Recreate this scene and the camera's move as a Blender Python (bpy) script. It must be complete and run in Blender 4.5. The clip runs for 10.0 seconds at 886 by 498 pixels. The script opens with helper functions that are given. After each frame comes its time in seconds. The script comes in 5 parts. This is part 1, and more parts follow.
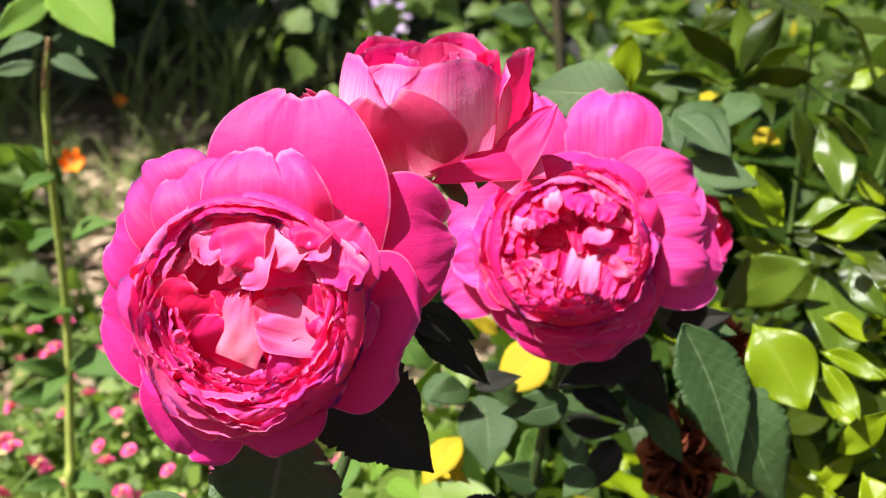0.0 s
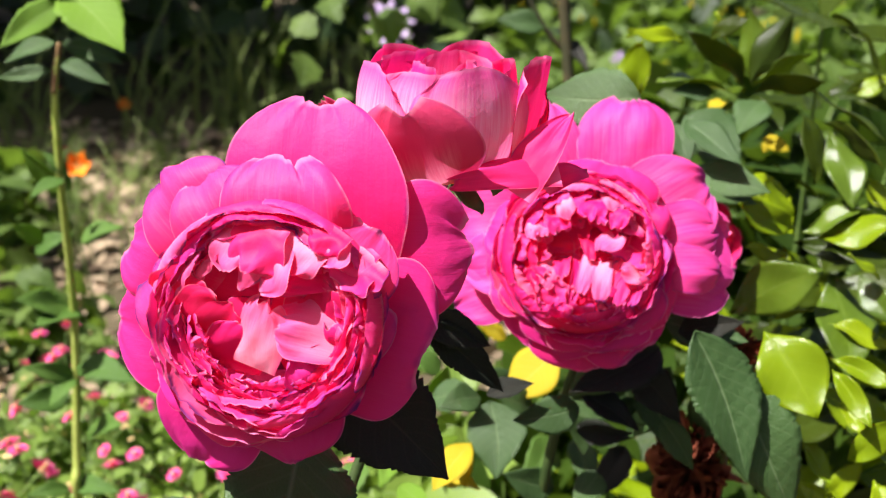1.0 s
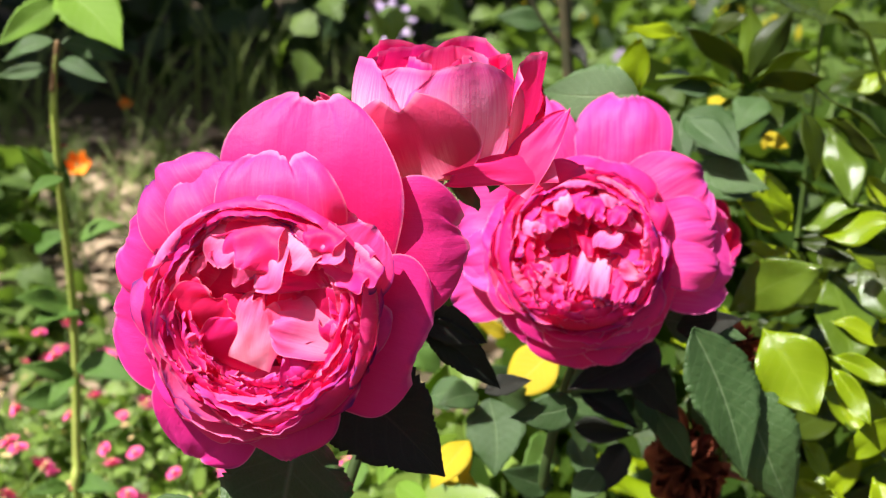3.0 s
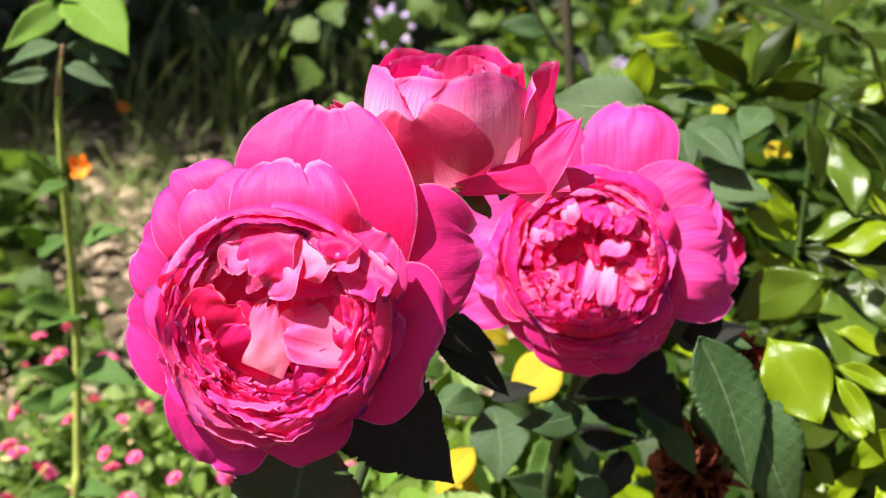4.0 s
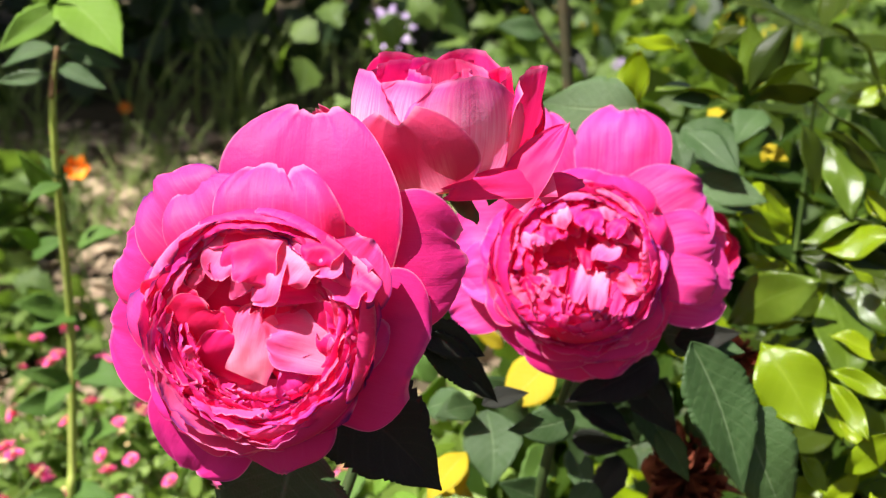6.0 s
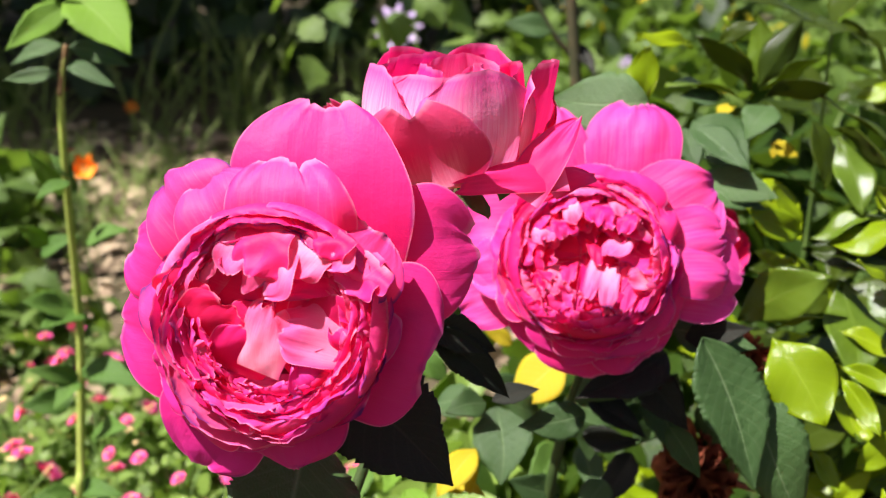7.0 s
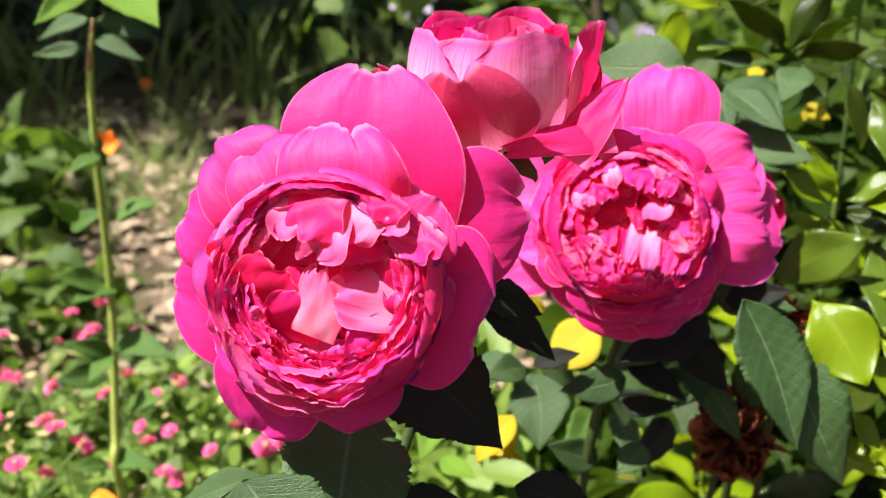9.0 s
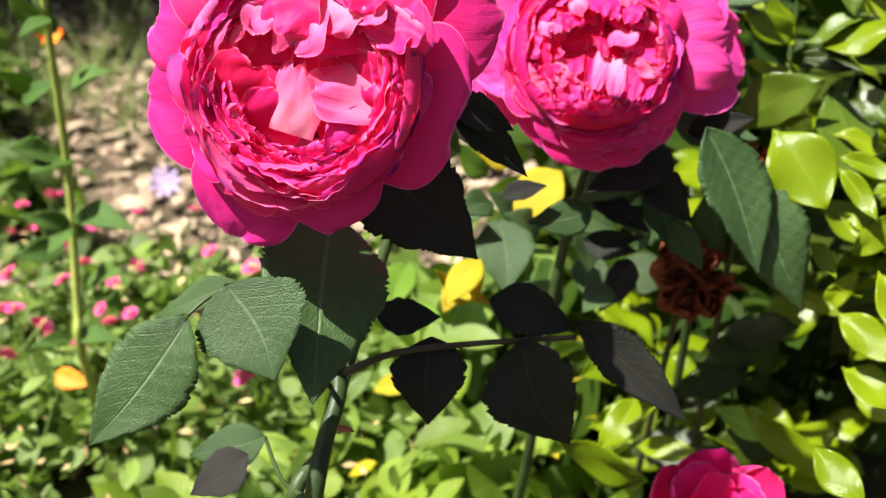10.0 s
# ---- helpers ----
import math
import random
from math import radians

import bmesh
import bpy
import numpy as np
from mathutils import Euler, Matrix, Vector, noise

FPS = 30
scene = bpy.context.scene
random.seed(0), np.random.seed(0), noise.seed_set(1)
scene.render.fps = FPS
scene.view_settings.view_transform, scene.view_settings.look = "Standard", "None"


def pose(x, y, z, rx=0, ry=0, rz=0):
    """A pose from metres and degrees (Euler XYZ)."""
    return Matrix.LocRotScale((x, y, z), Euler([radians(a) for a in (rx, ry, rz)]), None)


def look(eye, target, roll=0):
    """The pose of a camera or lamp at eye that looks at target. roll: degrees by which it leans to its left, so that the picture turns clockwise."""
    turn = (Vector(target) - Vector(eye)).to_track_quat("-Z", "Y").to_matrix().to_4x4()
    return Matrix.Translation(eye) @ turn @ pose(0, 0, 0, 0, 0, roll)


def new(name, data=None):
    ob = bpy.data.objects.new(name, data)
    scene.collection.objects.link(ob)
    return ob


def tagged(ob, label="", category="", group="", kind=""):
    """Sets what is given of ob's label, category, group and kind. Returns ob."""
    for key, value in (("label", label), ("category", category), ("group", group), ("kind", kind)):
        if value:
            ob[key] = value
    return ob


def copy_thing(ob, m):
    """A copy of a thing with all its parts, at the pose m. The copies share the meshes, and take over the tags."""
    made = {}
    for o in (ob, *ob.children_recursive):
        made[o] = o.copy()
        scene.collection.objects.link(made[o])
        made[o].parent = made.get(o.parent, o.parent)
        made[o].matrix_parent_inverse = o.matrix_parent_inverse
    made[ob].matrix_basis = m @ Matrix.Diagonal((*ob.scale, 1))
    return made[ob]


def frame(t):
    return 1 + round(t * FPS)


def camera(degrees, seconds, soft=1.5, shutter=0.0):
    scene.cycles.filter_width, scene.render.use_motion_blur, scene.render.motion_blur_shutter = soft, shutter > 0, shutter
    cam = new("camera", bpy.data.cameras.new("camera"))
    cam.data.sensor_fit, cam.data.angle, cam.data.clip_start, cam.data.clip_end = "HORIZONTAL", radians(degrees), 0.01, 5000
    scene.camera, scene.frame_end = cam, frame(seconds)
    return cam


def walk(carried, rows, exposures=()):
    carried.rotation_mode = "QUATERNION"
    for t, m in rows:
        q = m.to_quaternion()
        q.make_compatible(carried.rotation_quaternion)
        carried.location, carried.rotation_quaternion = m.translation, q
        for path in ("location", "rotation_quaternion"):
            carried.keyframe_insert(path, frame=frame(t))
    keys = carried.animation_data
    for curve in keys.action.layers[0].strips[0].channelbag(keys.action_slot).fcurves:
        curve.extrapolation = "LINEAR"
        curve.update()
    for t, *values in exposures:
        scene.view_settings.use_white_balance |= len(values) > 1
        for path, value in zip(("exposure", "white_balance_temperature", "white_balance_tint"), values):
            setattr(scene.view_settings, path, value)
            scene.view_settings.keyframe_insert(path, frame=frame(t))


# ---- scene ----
cam = camera(45, 10.0, soft=1.25)
walk(cam, [
    (0, look((0.0014, -0.0005, 0.6500), (0.0048, 0.9387, 0.3067), 0.05)),
    (0.5, look((0.0010, -0.0004, 0.6510), (0.0019, 0.9388, 0.3074), -0.07)),
    (1, look((-0.0043, -0.0012, 0.6513), (-0.0010, 0.9394, 0.3119), 0.25)),
    (1.5, look((-0.0060, -0.0006, 0.6513), (-0.0001, 0.9403, 0.3127), 0.39)),
    (2, look((-0.0057, -0.0020, 0.6511), (0.0005, 0.9395, 0.3142), 0.45)),
    (2.5, look((0.0000, -0.0000, 0.6500), (0.0000, 0.9397, 0.3080), 0.00)),
    (4, look((-0.0079, -0.0017, 0.6514), (-0.0021, 0.9404, 0.3159), 0.60)),
    (4.5, look((-0.0057, -0.0010, 0.6529), (0.0014, 0.9410, 0.3172), 0.66)),
    (5, look((-0.0062, -0.0022, 0.6529), (0.0015, 0.9399, 0.3175), 0.66)),
    (5.5, look((-0.0013, 0.0004, 0.6530), (0.0032, 0.9425, 0.3178), 0.64)),
    (7, look((-0.0041, 0.0017, 0.6502), (-0.0068, 0.9438, 0.3147), 0.43)),
    (7.5, look((-0.0012, 0.0013, 0.6533), (-0.0112, 0.9433, 0.3180), 0.27)),
    (8, look((-0.0077, 0.0014, 0.6541), (-0.0208, 0.9439, 0.3201), 0.13)),
    (8.5, look((-0.0082, 0.0042, 0.6506), (-0.0266, 0.9443, 0.3104), -0.26)),
    (9, look((-0.0169, -0.0001, 0.6474), (-0.0306, 0.9332, 0.2887), -0.66)),
    (9.5, look((-0.0268, -0.0059, 0.6268), (-0.0303, 0.9161, 0.2397), -1.01)),
    (10, look((-0.0272, -0.0187, 0.6127), (0.0063, 0.8838, 0.1834), -0.63)),
])
cam.data.dof.use_dof = True
cam.data.dof.focus_distance = 0.36
cam.data.dof.aperture_fstop = 14.0

# ---------------------------------------------------------------- light
SUN = Vector((-0.45, -0.19, 0.87)).normalized()
world = bpy.data.worlds.new("sky")
scene.world = world
world.use_nodes = True
wn = world.node_tree
sky = wn.nodes.new("ShaderNodeTexSky")
sky.sky_type = "NISHITA"
sky.sun_disc = False
sky.air_density, sky.dust_density, sky.ozone_density = 0.8, 4.0, 0.4
sky.sun_elevation = math.asin(SUN.z)
sky.sun_rotation = math.atan2(SUN.x, SUN.y)
wn.links.new(sky.outputs[0], wn.nodes["Background"].inputs[0])
wn.nodes["Background"].inputs[1].default_value = 0.04
sun = bpy.data.lights.new("sun", "SUN")
sun.energy, sun.angle, sun.color = 5.0, radians(0.5), (1.0, 0.96, 0.91)
new("sun", sun).matrix_world = look(SUN * 20, (0, 0, 0))
scene.view_settings.exposure = 1.27

# ---------------------------------------------------------------- materials


class Net:
    """A small helper for node materials."""

    def __init__(self, name):
        self.mat = bpy.data.materials.new(name)
        self.mat.use_nodes = True
        self.t = self.mat.node_tree
        self.t.nodes.clear()
        self.out = self.node("ShaderNodeOutputMaterial")

    def node(self, kind):
        return self.t.nodes.new(kind)

    def put(self, n, key, v):
        if isinstance(v, bpy.types.NodeSocket):
            self.t.links.new(v, n.inputs[key])
        else:
            n.inputs[key].default_value = v

    def noise(self, scale, detail=3.0, vec=None, rough=0.55):
        n = self.node("ShaderNodeTexNoise")
        self.put(n, "Scale", scale)
        self.put(n, "Detail", detail)
        self.put(n, "Roughness", rough)
        if vec is not None:
            self.put(n, "Vector", vec)
        return n.outputs[0]

    def ramp(self, fac, stops):
        n = self.node("ShaderNodeValToRGB")
        self.put(n, 0, fac)
        el = n.color_ramp.elements
        while len(el) < len(stops):
            el.new(0.5)
        for e, (p, c) in zip(el, stops):
            e.position = p
            e.color = (*c, 1) if len(c) == 3 else c
        return n.outputs[0]

    def math(self, op, a, b=0.0, clamp=False):
        n = self.node("ShaderNodeMath")
        n.operation, n.use_clamp = op, clamp
        self.put(n, 0, a)
        self.put(n, 1, b)
        return n.outputs[0]

    def mix(self, fac, a, b, kind="MIX"):
        n = self.node("ShaderNodeMix")
        n.data_type, n.blend_type = "RGBA", kind
        self.put(n, 0, fac)
        self.put(n, 6, a if not isinstance(a, tuple) else (*a, 1))
        self.put(n, 7, b if not isinstance(b, tuple) else (*b, 1))
        return n.outputs[2]

    def uv(self, layer="UVMap"):
        n = self.node("ShaderNodeUVMap")
        n.uv_map = layer
        s = self.node("ShaderNodeSeparateXYZ")
        self.put(s, 0, n.outputs[0])
        return s.outputs[0], s.outputs[1], n.outputs[0]

    def bump(self, height, strength, distance):
        n = self.node("ShaderNodeBump")
        self.put(n, "Strength", strength)
        self.put(n, "Distance", distance)
        self.put(n, "Height", height)
        return n.outputs[0]

    def random(self):
        return self.node("ShaderNodeObjectInfo").outputs["Random"]

    def island(self):
        return self.node("ShaderNodeNewGeometry").outputs["Random Per Island"]

    def coords(self):
        return self.node("ShaderNodeTexCoord").outputs["Object"]

    def finish(self, color, rough=0.5, spec=0.5, through_it=0.0, through_color=None, normal=None):
        p = self.node("ShaderNodeBsdfPrincipled")
        self.put(p, "Base Color", color if not isinstance(color, tuple) else (*color, 1))
        self.put(p, "Roughness", rough)
        self.put(p, "Specular IOR Level", spec)
        if normal is not None:
            self.put(p, "Normal", normal)
        last = p.outputs[0]
        if through_it:
            tr = self.node("ShaderNodeBsdfTranslucent")
            self.put(tr, 0, through_color if not isinstance(through_color, tuple) else (*through_color, 1))
            m = self.node("ShaderNodeMixShader")
            self.put(m, 0, through_it)
            self.put(m, 1, last)
            self.put(m, 2, tr.outputs[0])
            last = m.outputs[0]
        self.put(self.out, 0, last)
        return self.mat


def petal_material(name, deep, light, pale, pale_base=0.35, pale_all=0.0, streaks=0.45, dryness=0.8, margin=0.72, heel=0.0, lilac=0.0):
    """Rose petal: u runs across, v from base to rim; pale foot, fine veins, a bruised rim."""
    k = Net(name)
    u, v, uv = k.uv()
    plan = k.uv("plan")[2]
    rnd = k.random()
    mp = k.node("ShaderNodeMapping")
    k.put(mp, "Scale", (46.0, 2.2, 1.0))
    k.put(mp, "Vector", plan)
    vein = k.noise(1.0, 4.0, mp.outputs[0])
    mf = k.node("ShaderNodeMapping")
    k.put(mf, "Scale", (120.0, 5.0, 1.0))
    k.put(mf, "Vector", plan)
    thread = k.noise(1.0, 2.0, mf.outputs[0])
    cloud = k.noise(60.0, 3.0, k.coords())
    col = k.mix(k.math("ADD", k.math("MULTIPLY", cloud, 0.7), 0.3, True), deep, light)
    # Deeper towards the foot: pigment, with red bounced light painted in.
    col = k.mix(k.math("MULTIPLY", k.math("SUBTRACT", 0.85, v, True), 0.9, True), col, deep)
    # Lilac towards the rim: sky sheen painted in, and fading on old petals.
    col = k.mix(k.math("MULTIPLY", k.math("MULTIPLY", v, v), lilac, True), col, (0.90, 0.11, 0.56))
    foot = k.math("SUBTRACT", 1.0, k.math("DIVIDE", v, max(pale_base, 0.01)), True)
    streak = k.math("ADD", k.math("MULTIPLY", foot, 0.9), k.math("MULTIPLY", k.math("SUBTRACT", vein, 0.5), streaks))
    streak = k.math("ADD", streak, pale_all)
    edge = k.math("ABSOLUTE", k.math("SUBTRACT", u, 0.5))
    edge = k.math("MAXIMUM", k.math("MULTIPLY", edge, 2.0), v)
    keep = k.math("SUBTRACT", 1.0, k.math("MULTIPLY", k.math("SUBTRACT", edge, margin), 3.6, True))
    fac = k.math("MULTIPLY", k.math("MULTIPLY", streak, keep, True), 1.0, True)
    col = k.mix(fac, col, pale)
    col = k.mix(k.math("MULTIPLY", k.math("SUBTRACT", thread, 0.55), 1.2, True), col, deep)
    if heel:
        yellow = k.math("SUBTRACT", 1.0, k.math("DIVIDE", v, heel), True)
        col = k.mix(yellow, col, (0.95, 0.42, 0.05))
    tear = k.noise(90.0, 3.0, k.coords())
    rim = k.math("MULTIPLY", k.math("SUBTRACT", edge, k.math("ADD", 0.85, k.math("MULTIPLY", tear, 0.14))), 14.0, True)
    dry = k.math("MULTIPLY", k.math("SUBTRACT", k.noise(55.0, 2.0, k.coords()), 0.49), 9.0, True)
    col = k.mix(k.math("MULTIPLY", rim, k.math("MULTIPLY", dry, dryness, True)), col, (0.16, 0.022, 0.20))
    line = k.math("MULTIPLY", k.math("SUBTRACT", edge, k.math("ADD", 0.945, k.math("MULTIPLY", tear, 0.05))), 40.0, True)
    faded = k.math("SUBTRACT", 1.0, k.math("MULTIPLY", dry, dryness), True)
    col = k.mix(k.math("MULTIPLY", k.math("MULTIPLY", line, faded), k.math("ADD", 0.15, k.math("MULTIPLY", tear, 0.5))), col, (0.86, 0.42, 0.62))
    bruise = k.math("MULTIPLY", k.math("SUBTRACT", k.noise(38.0, 4.0, k.coords()), 0.64), 6.0, True)
    col = k.mix(k.math("MULTIPLY", bruise, 0.35), col, (0.34, 0.015, 0.20))
    hue = k.node("ShaderNodeHueSaturation")
    k.put(hue, "Hue", k.math("ADD", 0.49, k.math("MULTIPLY", rnd, 0.02)))
    k.put(hue, "Value", k.math("ADD", 0.9, k.math("MULTIPLY", rnd, 0.2)))
    k.put(hue, "Color", col)
    crumple = k.math("ADD", k.math("MULTIPLY", k.noise(170.0, 3.0, k.coords()), 2.5), k.math("MULTIPLY", k.noise(55.0, 2.0, k.coords()), 9.0))
    bump = k.bump(k.math("ADD", k.math("ADD", vein, k.math("MULTIPLY", thread, 0.5)), k.math("ADD", crumple, k.noise(900.0, 2.0, k.coords()))), 0.18, 0.0006)
    return k.finish(hue.outputs[0], 0.55, 0.2, 0.34, k.mix(1.0, hue.outputs[0], (1.0, 0.5, 0.85), "MULTIPLY"), bump)


PETAL = petal_material("rose_petal", (0.78, 0.005, 0.12), (0.83, 0.020, 0.24), (0.92, 0.20, 0.48), 0.22, streaks=0.2, dryness=0.5, lilac=0.22)
PETAL_PALE = petal_material("pale_rose_petal", (0.88, 0.04, 0.22), (0.92, 0.13, 0.34), (0.95, 0.46, 0.68), 0.8, 0.0, 0.4, 0.9)
# Redder inner petal: shade and bounced red of the hollows as colour.
PETAL_RED = petal_material("red_shade_inner_petal", (0.82, 0.007, 0.10), (0.88, 0.020, 0.19), (0.92, 0.12, 0.28), 0.2)
PETAL_STRIPED = petal_material("striped_rose_petal", (0.82, 0.02, 0.22), (0.88, 0.085, 0.42), (0.98, 0.70, 0.86), 1.6, 0.14, 1.4, 0.3, 0.74, 0.14)
PETAL_FADED = petal_material("faded_outer_petal", (0.80, 0.018, 0.20), (0.85, 0.045, 0.29), (0.93, 0.26, 0.54), 0.25, 0.08, 0.9, lilac=0.32)
# Dark towards the rim, pale at the foot: a shadow edge put into colour.
PETAL_SHADED = petal_material("shaded_outer_petal", (0.56, 0.02, 0.13), (0.68, 0.08, 0.22), (0.95, 0.62, 0.64), 0.75, 0.0, 0.9, 0.3, 0.42, 0.10)
PETAL_DRY = petal_material("dry_edged_petal", (0.82, 0.008, 0.14), (0.88, 0.05, 0.30), (0.94, 0.32, 0.54), 0.3, 0.0, 0.5, 1.4, lilac=0.2)


def leaf_material(name, dark, light, vein, rough, spec=0.5, through_it=0.3, glow=(0.25, 0.42, 0.03), per_island=False, veins=9.0, vein_amount=0.5, side_veins=0.3, relief=0.55):
    """Leaf blade: midrib and slanting side veins in the plan of the blade, blotches, glossy skin."""
    k = Net(name)
    u, v, uv = k.uv()
    rnd = k.island() if per_island else k.random()
    side = k.math("ABSOLUTE", k.math("SUBTRACT", u, 0.5))
    mid = k.math("SUBTRACT", 1.0, k.math("MULTIPLY", side, k.math("ADD", 26.0, k.math("MULTIPLY", v, 34.0))), True)
    wave = k.math("FRACT", k.math("MULTIPLY", k.math("SUBTRACT", v, k.math("MULTIPLY", side, 0.55)), veins))
    wave = k.math("SUBTRACT", 1.0, k.math("MULTIPLY", k.math("ABSOLUTE", k.math("SUBTRACT", wave, 0.5)), 9.0), True)
    rib = k.math("MAXIMUM", mid, k.math("MULTIPLY", wave, side_veins))
    cloud = k.noise(45.0, 4.0, k.coords())
    col = k.mix(k.math("ADD", k.math("MULTIPLY", cloud, 0.6), k.math("MULTIPLY", rnd, 0.55), True), dark, light)
    spots = k.math("GREATER_THAN", k.noise(300.0, 2.0, k.coords()), 0.70)
    col = k.mix(k.math("MULTIPLY", spots, 0.35), col, (0.18, 0.14, 0.05))
    col = k.mix(k.math("MULTIPLY", rib, vein_amount), col, vein)
    cells = k.node("ShaderNodeTexVoronoi")
    cells.feature = "DISTANCE_TO_EDGE"
    k.put(cells, "Scale", 34.0)
    k.put(cells, "Vector", uv)
    net = k.math("MULTIPLY", cells.outputs["Distance"], 3.0, True)
    col = k.mix(k.math("MULTIPLY", k.math("SUBTRACT", 1.0, net), 0.04), col, vein)
    rib = k.math("SUBTRACT", rib, k.math("MULTIPLY", net, 0.35))
    bump = k.bump(k.math("ADD", k.math("MULTIPLY", rib, -1.0), k.math("MULTIPLY", k.noise(160.0, 3.0, k.coords()), 0.6)), relief, 0.0007)
    th = k.mix(k.math("MULTIPLY", cloud, 0.5), glow, light)
    return k.finish(col, rough, spec, through_it, th, bump)


LEAF = leaf_material("rose_leaf", (0.026, 0.062, 0.018), (0.060, 0.112, 0.034), (0.26, 0.34, 0.18), 0.34, 0.30, 0.14, vein_amount=0.4, side_veins=0.22)
# Dark young leaf tint, taken near black to include shade from the blooms.
LEAF_YOUNG_SHADE = leaf_material("young_shade_rose_leaf", (0.010, 0.018, 0.012), (0.024, 0.022, 0.019), (0.12, 0.08, 0.07), 0.40, 0.19, 0.10, (0.2, 0.06, 0.03), vein_amount=0.25)
LEAF_MID = leaf_material("mid_green_leaf", (0.04, 0.10, 0.015), (0.10, 0.19, 0.03), (0.2, 0.3, 0.12), 0.45, 0.25, 0.2, vein_amount=0.25)
LEAF_FRESH = leaf_material("fresh_leaf", (0.10, 0.22, 0.018), (0.20, 0.35, 0.035), (0.36, 0.48, 0.15), 0.5, 0.2, 0.4)
# One glossy leaf in three tones: shade, half light and sun as colour.
GLOSSY_SHADED = leaf_material("shaded_glossy_leaf", (0.010, 0.024, 0.004), (0.046, 0.066, 0.004), (0.10, 0.16, 0.03), 0.26, 0.26, 0.26, (0.34, 0.38, 0.006), veins=7.0, vein_amount=0.3, relief=0.25)
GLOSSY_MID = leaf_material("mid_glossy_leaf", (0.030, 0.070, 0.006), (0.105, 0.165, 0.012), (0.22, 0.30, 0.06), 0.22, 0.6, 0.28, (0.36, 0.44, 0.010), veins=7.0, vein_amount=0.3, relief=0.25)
GLOSSY_SUNLIT = leaf_material("sunlit_glossy_leaf", (0.09, 0.17, 0.003), (0.26, 0.34, 0.004), (0.40, 0.48, 0.06), 0.24, 0.38, 0.38, (0.50, 0.56, 0.006), veins=7.0, vein_amount=0.25, relief=0.22)
YELLOW = leaf_material("yellow_leaf", (0.46, 0.35, 0.008), (0.60, 0.50, 0.012), (0.7, 0.6, 0.2), 0.5, 0.3, 0.4, (0.8, 0.6, 0.02))
FOLIAGE = leaf_material("mixed_foliage", (0.012, 0.040, 0.008), (0.27, 0.39, 0.07), (0.2, 0.3, 0.08), 0.32, 0.5, 0.28, per_island=True)
LEAF_BED = leaf_material("fresh_bed_foliage", (0.010, 0.038, 0.006), (0.30, 0.42, 0.035), (0.3, 0.4, 0.12), 0.32, 0.5, 0.38, per_island=True)
FOLIAGE_LIGHT = leaf_material("pale_foliage", (0.024, 0.062, 0.010), (0.13, 0.19, 0.035), (0.24, 0.34, 0.15), 0.5, 0.3, 0.3, per_island=True)
# Shade between and below the plants is put into this dark green.
DEEP_SHADE = leaf_material("deep_shade_foliage", (0.008, 0.024, 0.005), (0.036, 0.066, 0.005), (0.08, 0.14, 0.03), 0.4, 0.2, 0.2, per_island=True)
# Near-black green that holds the shade under the trees in its colour.
FOLIAGE_DARK = leaf_material("shade_coloured_foliage", (0.007, 0.018, 0.006), (0.022, 0.04, 0.014), (0.05, 0.1, 0.04), 0.5, 0.3, 0.2, per_island=True)
GRASS = leaf_material("grass_blade", (0.08, 0.13, 0.025), (0.24, 0.30, 0.085), (0.3, 0.35, 0.15), 0.5, 0.3, 0.3, per_island=True, vein_amount=0.1)


def plain_material(name, a, b, scale, rough, spec=0.3, bump=0.3, dist=0.002, by_island=False, detail=5.0):
    k = Net(name)
    fac = k.noise(scale, detail, k.coords())
    if by_island:
        fac = k.math("ADD", k.math("MULTIPLY", fac, 0.5), k.math("MULTIPLY", k.island(), 0.6), True)
    fine = k.noise(scale * 9, 3.0, k.coords())
    col = k.mix(k.ramp(fac, [(0.3, (0, 0, 0)), (0.7, (1, 1, 1))]), a, b)
    return k.finish(col, rough, spec, 0.0, None, k.bump(k.math("ADD", fac, k.math("MULTIPLY", fine, 0.4)), bump, dist))


STEM = plain_material("green_cane", (0.07, 0.13, 0.03), (0.16, 0.24, 0.06), 60, 0.45)
STEM_LIGHT = plain_material("yellow_green_cane", (0.24, 0.30, 0.05), (0.40, 0.44, 0.11), 60, 0.45)
STEM_GREEN = plain_material("rose_cane", (0.020, 0.040, 0.012), (0.050, 0.075, 0.022), 60, 0.45)
STEM_DARK = plain_material("dark_cane", (0.035, 0.04, 0.02), (0.08, 0.06, 0.03), 60, 0.5)
STEM_RED = plain_material("reddish_cane", (0.16, 0.07, 0.035), (0.22, 0.16, 0.06), 70, 0.5)
BARK = plain_material("bark", (0.05, 0.035, 0.025), (0.12, 0.09, 0.06), 14, 0.9, 0.1, 0.8, 0.01)
THORN = plain_material("thorn", (0.25, 0.05, 0.04), (0.35, 0.12, 0.07), 200, 0.5)
SOIL = plain_material("soil", (0.040, 0.034, 0.018), (0.12, 0.095, 0.060), 2.6, 0.95, 0.1, 0.8, 0.01, detail=9.0)
MULCH = plain_material("bark_mulch", (0.16, 0.112, 0.075), (0.46, 0.35, 0.24), 30, 0.9, 0.1, 0.6, 0.004, True)
WITHERED = plain_material("withered_petal", (0.11, 0.024, 0.014), (0.34, 0.095, 0.05), 70, 0.8, 0.1, 0.6, 0.002)
ORANGE = plain_material("orange_petal", (0.85, 0.16, 0.01), (0.95, 0.30, 0.02), 40, 0.5, 0.2, 0.2, 0.001)
PINK = plain_material("pink_floret", (0.72, 0.03, 0.20), (0.85, 0.15, 0.38), 90, 0.6, 0.2, 0.2, 0.001)
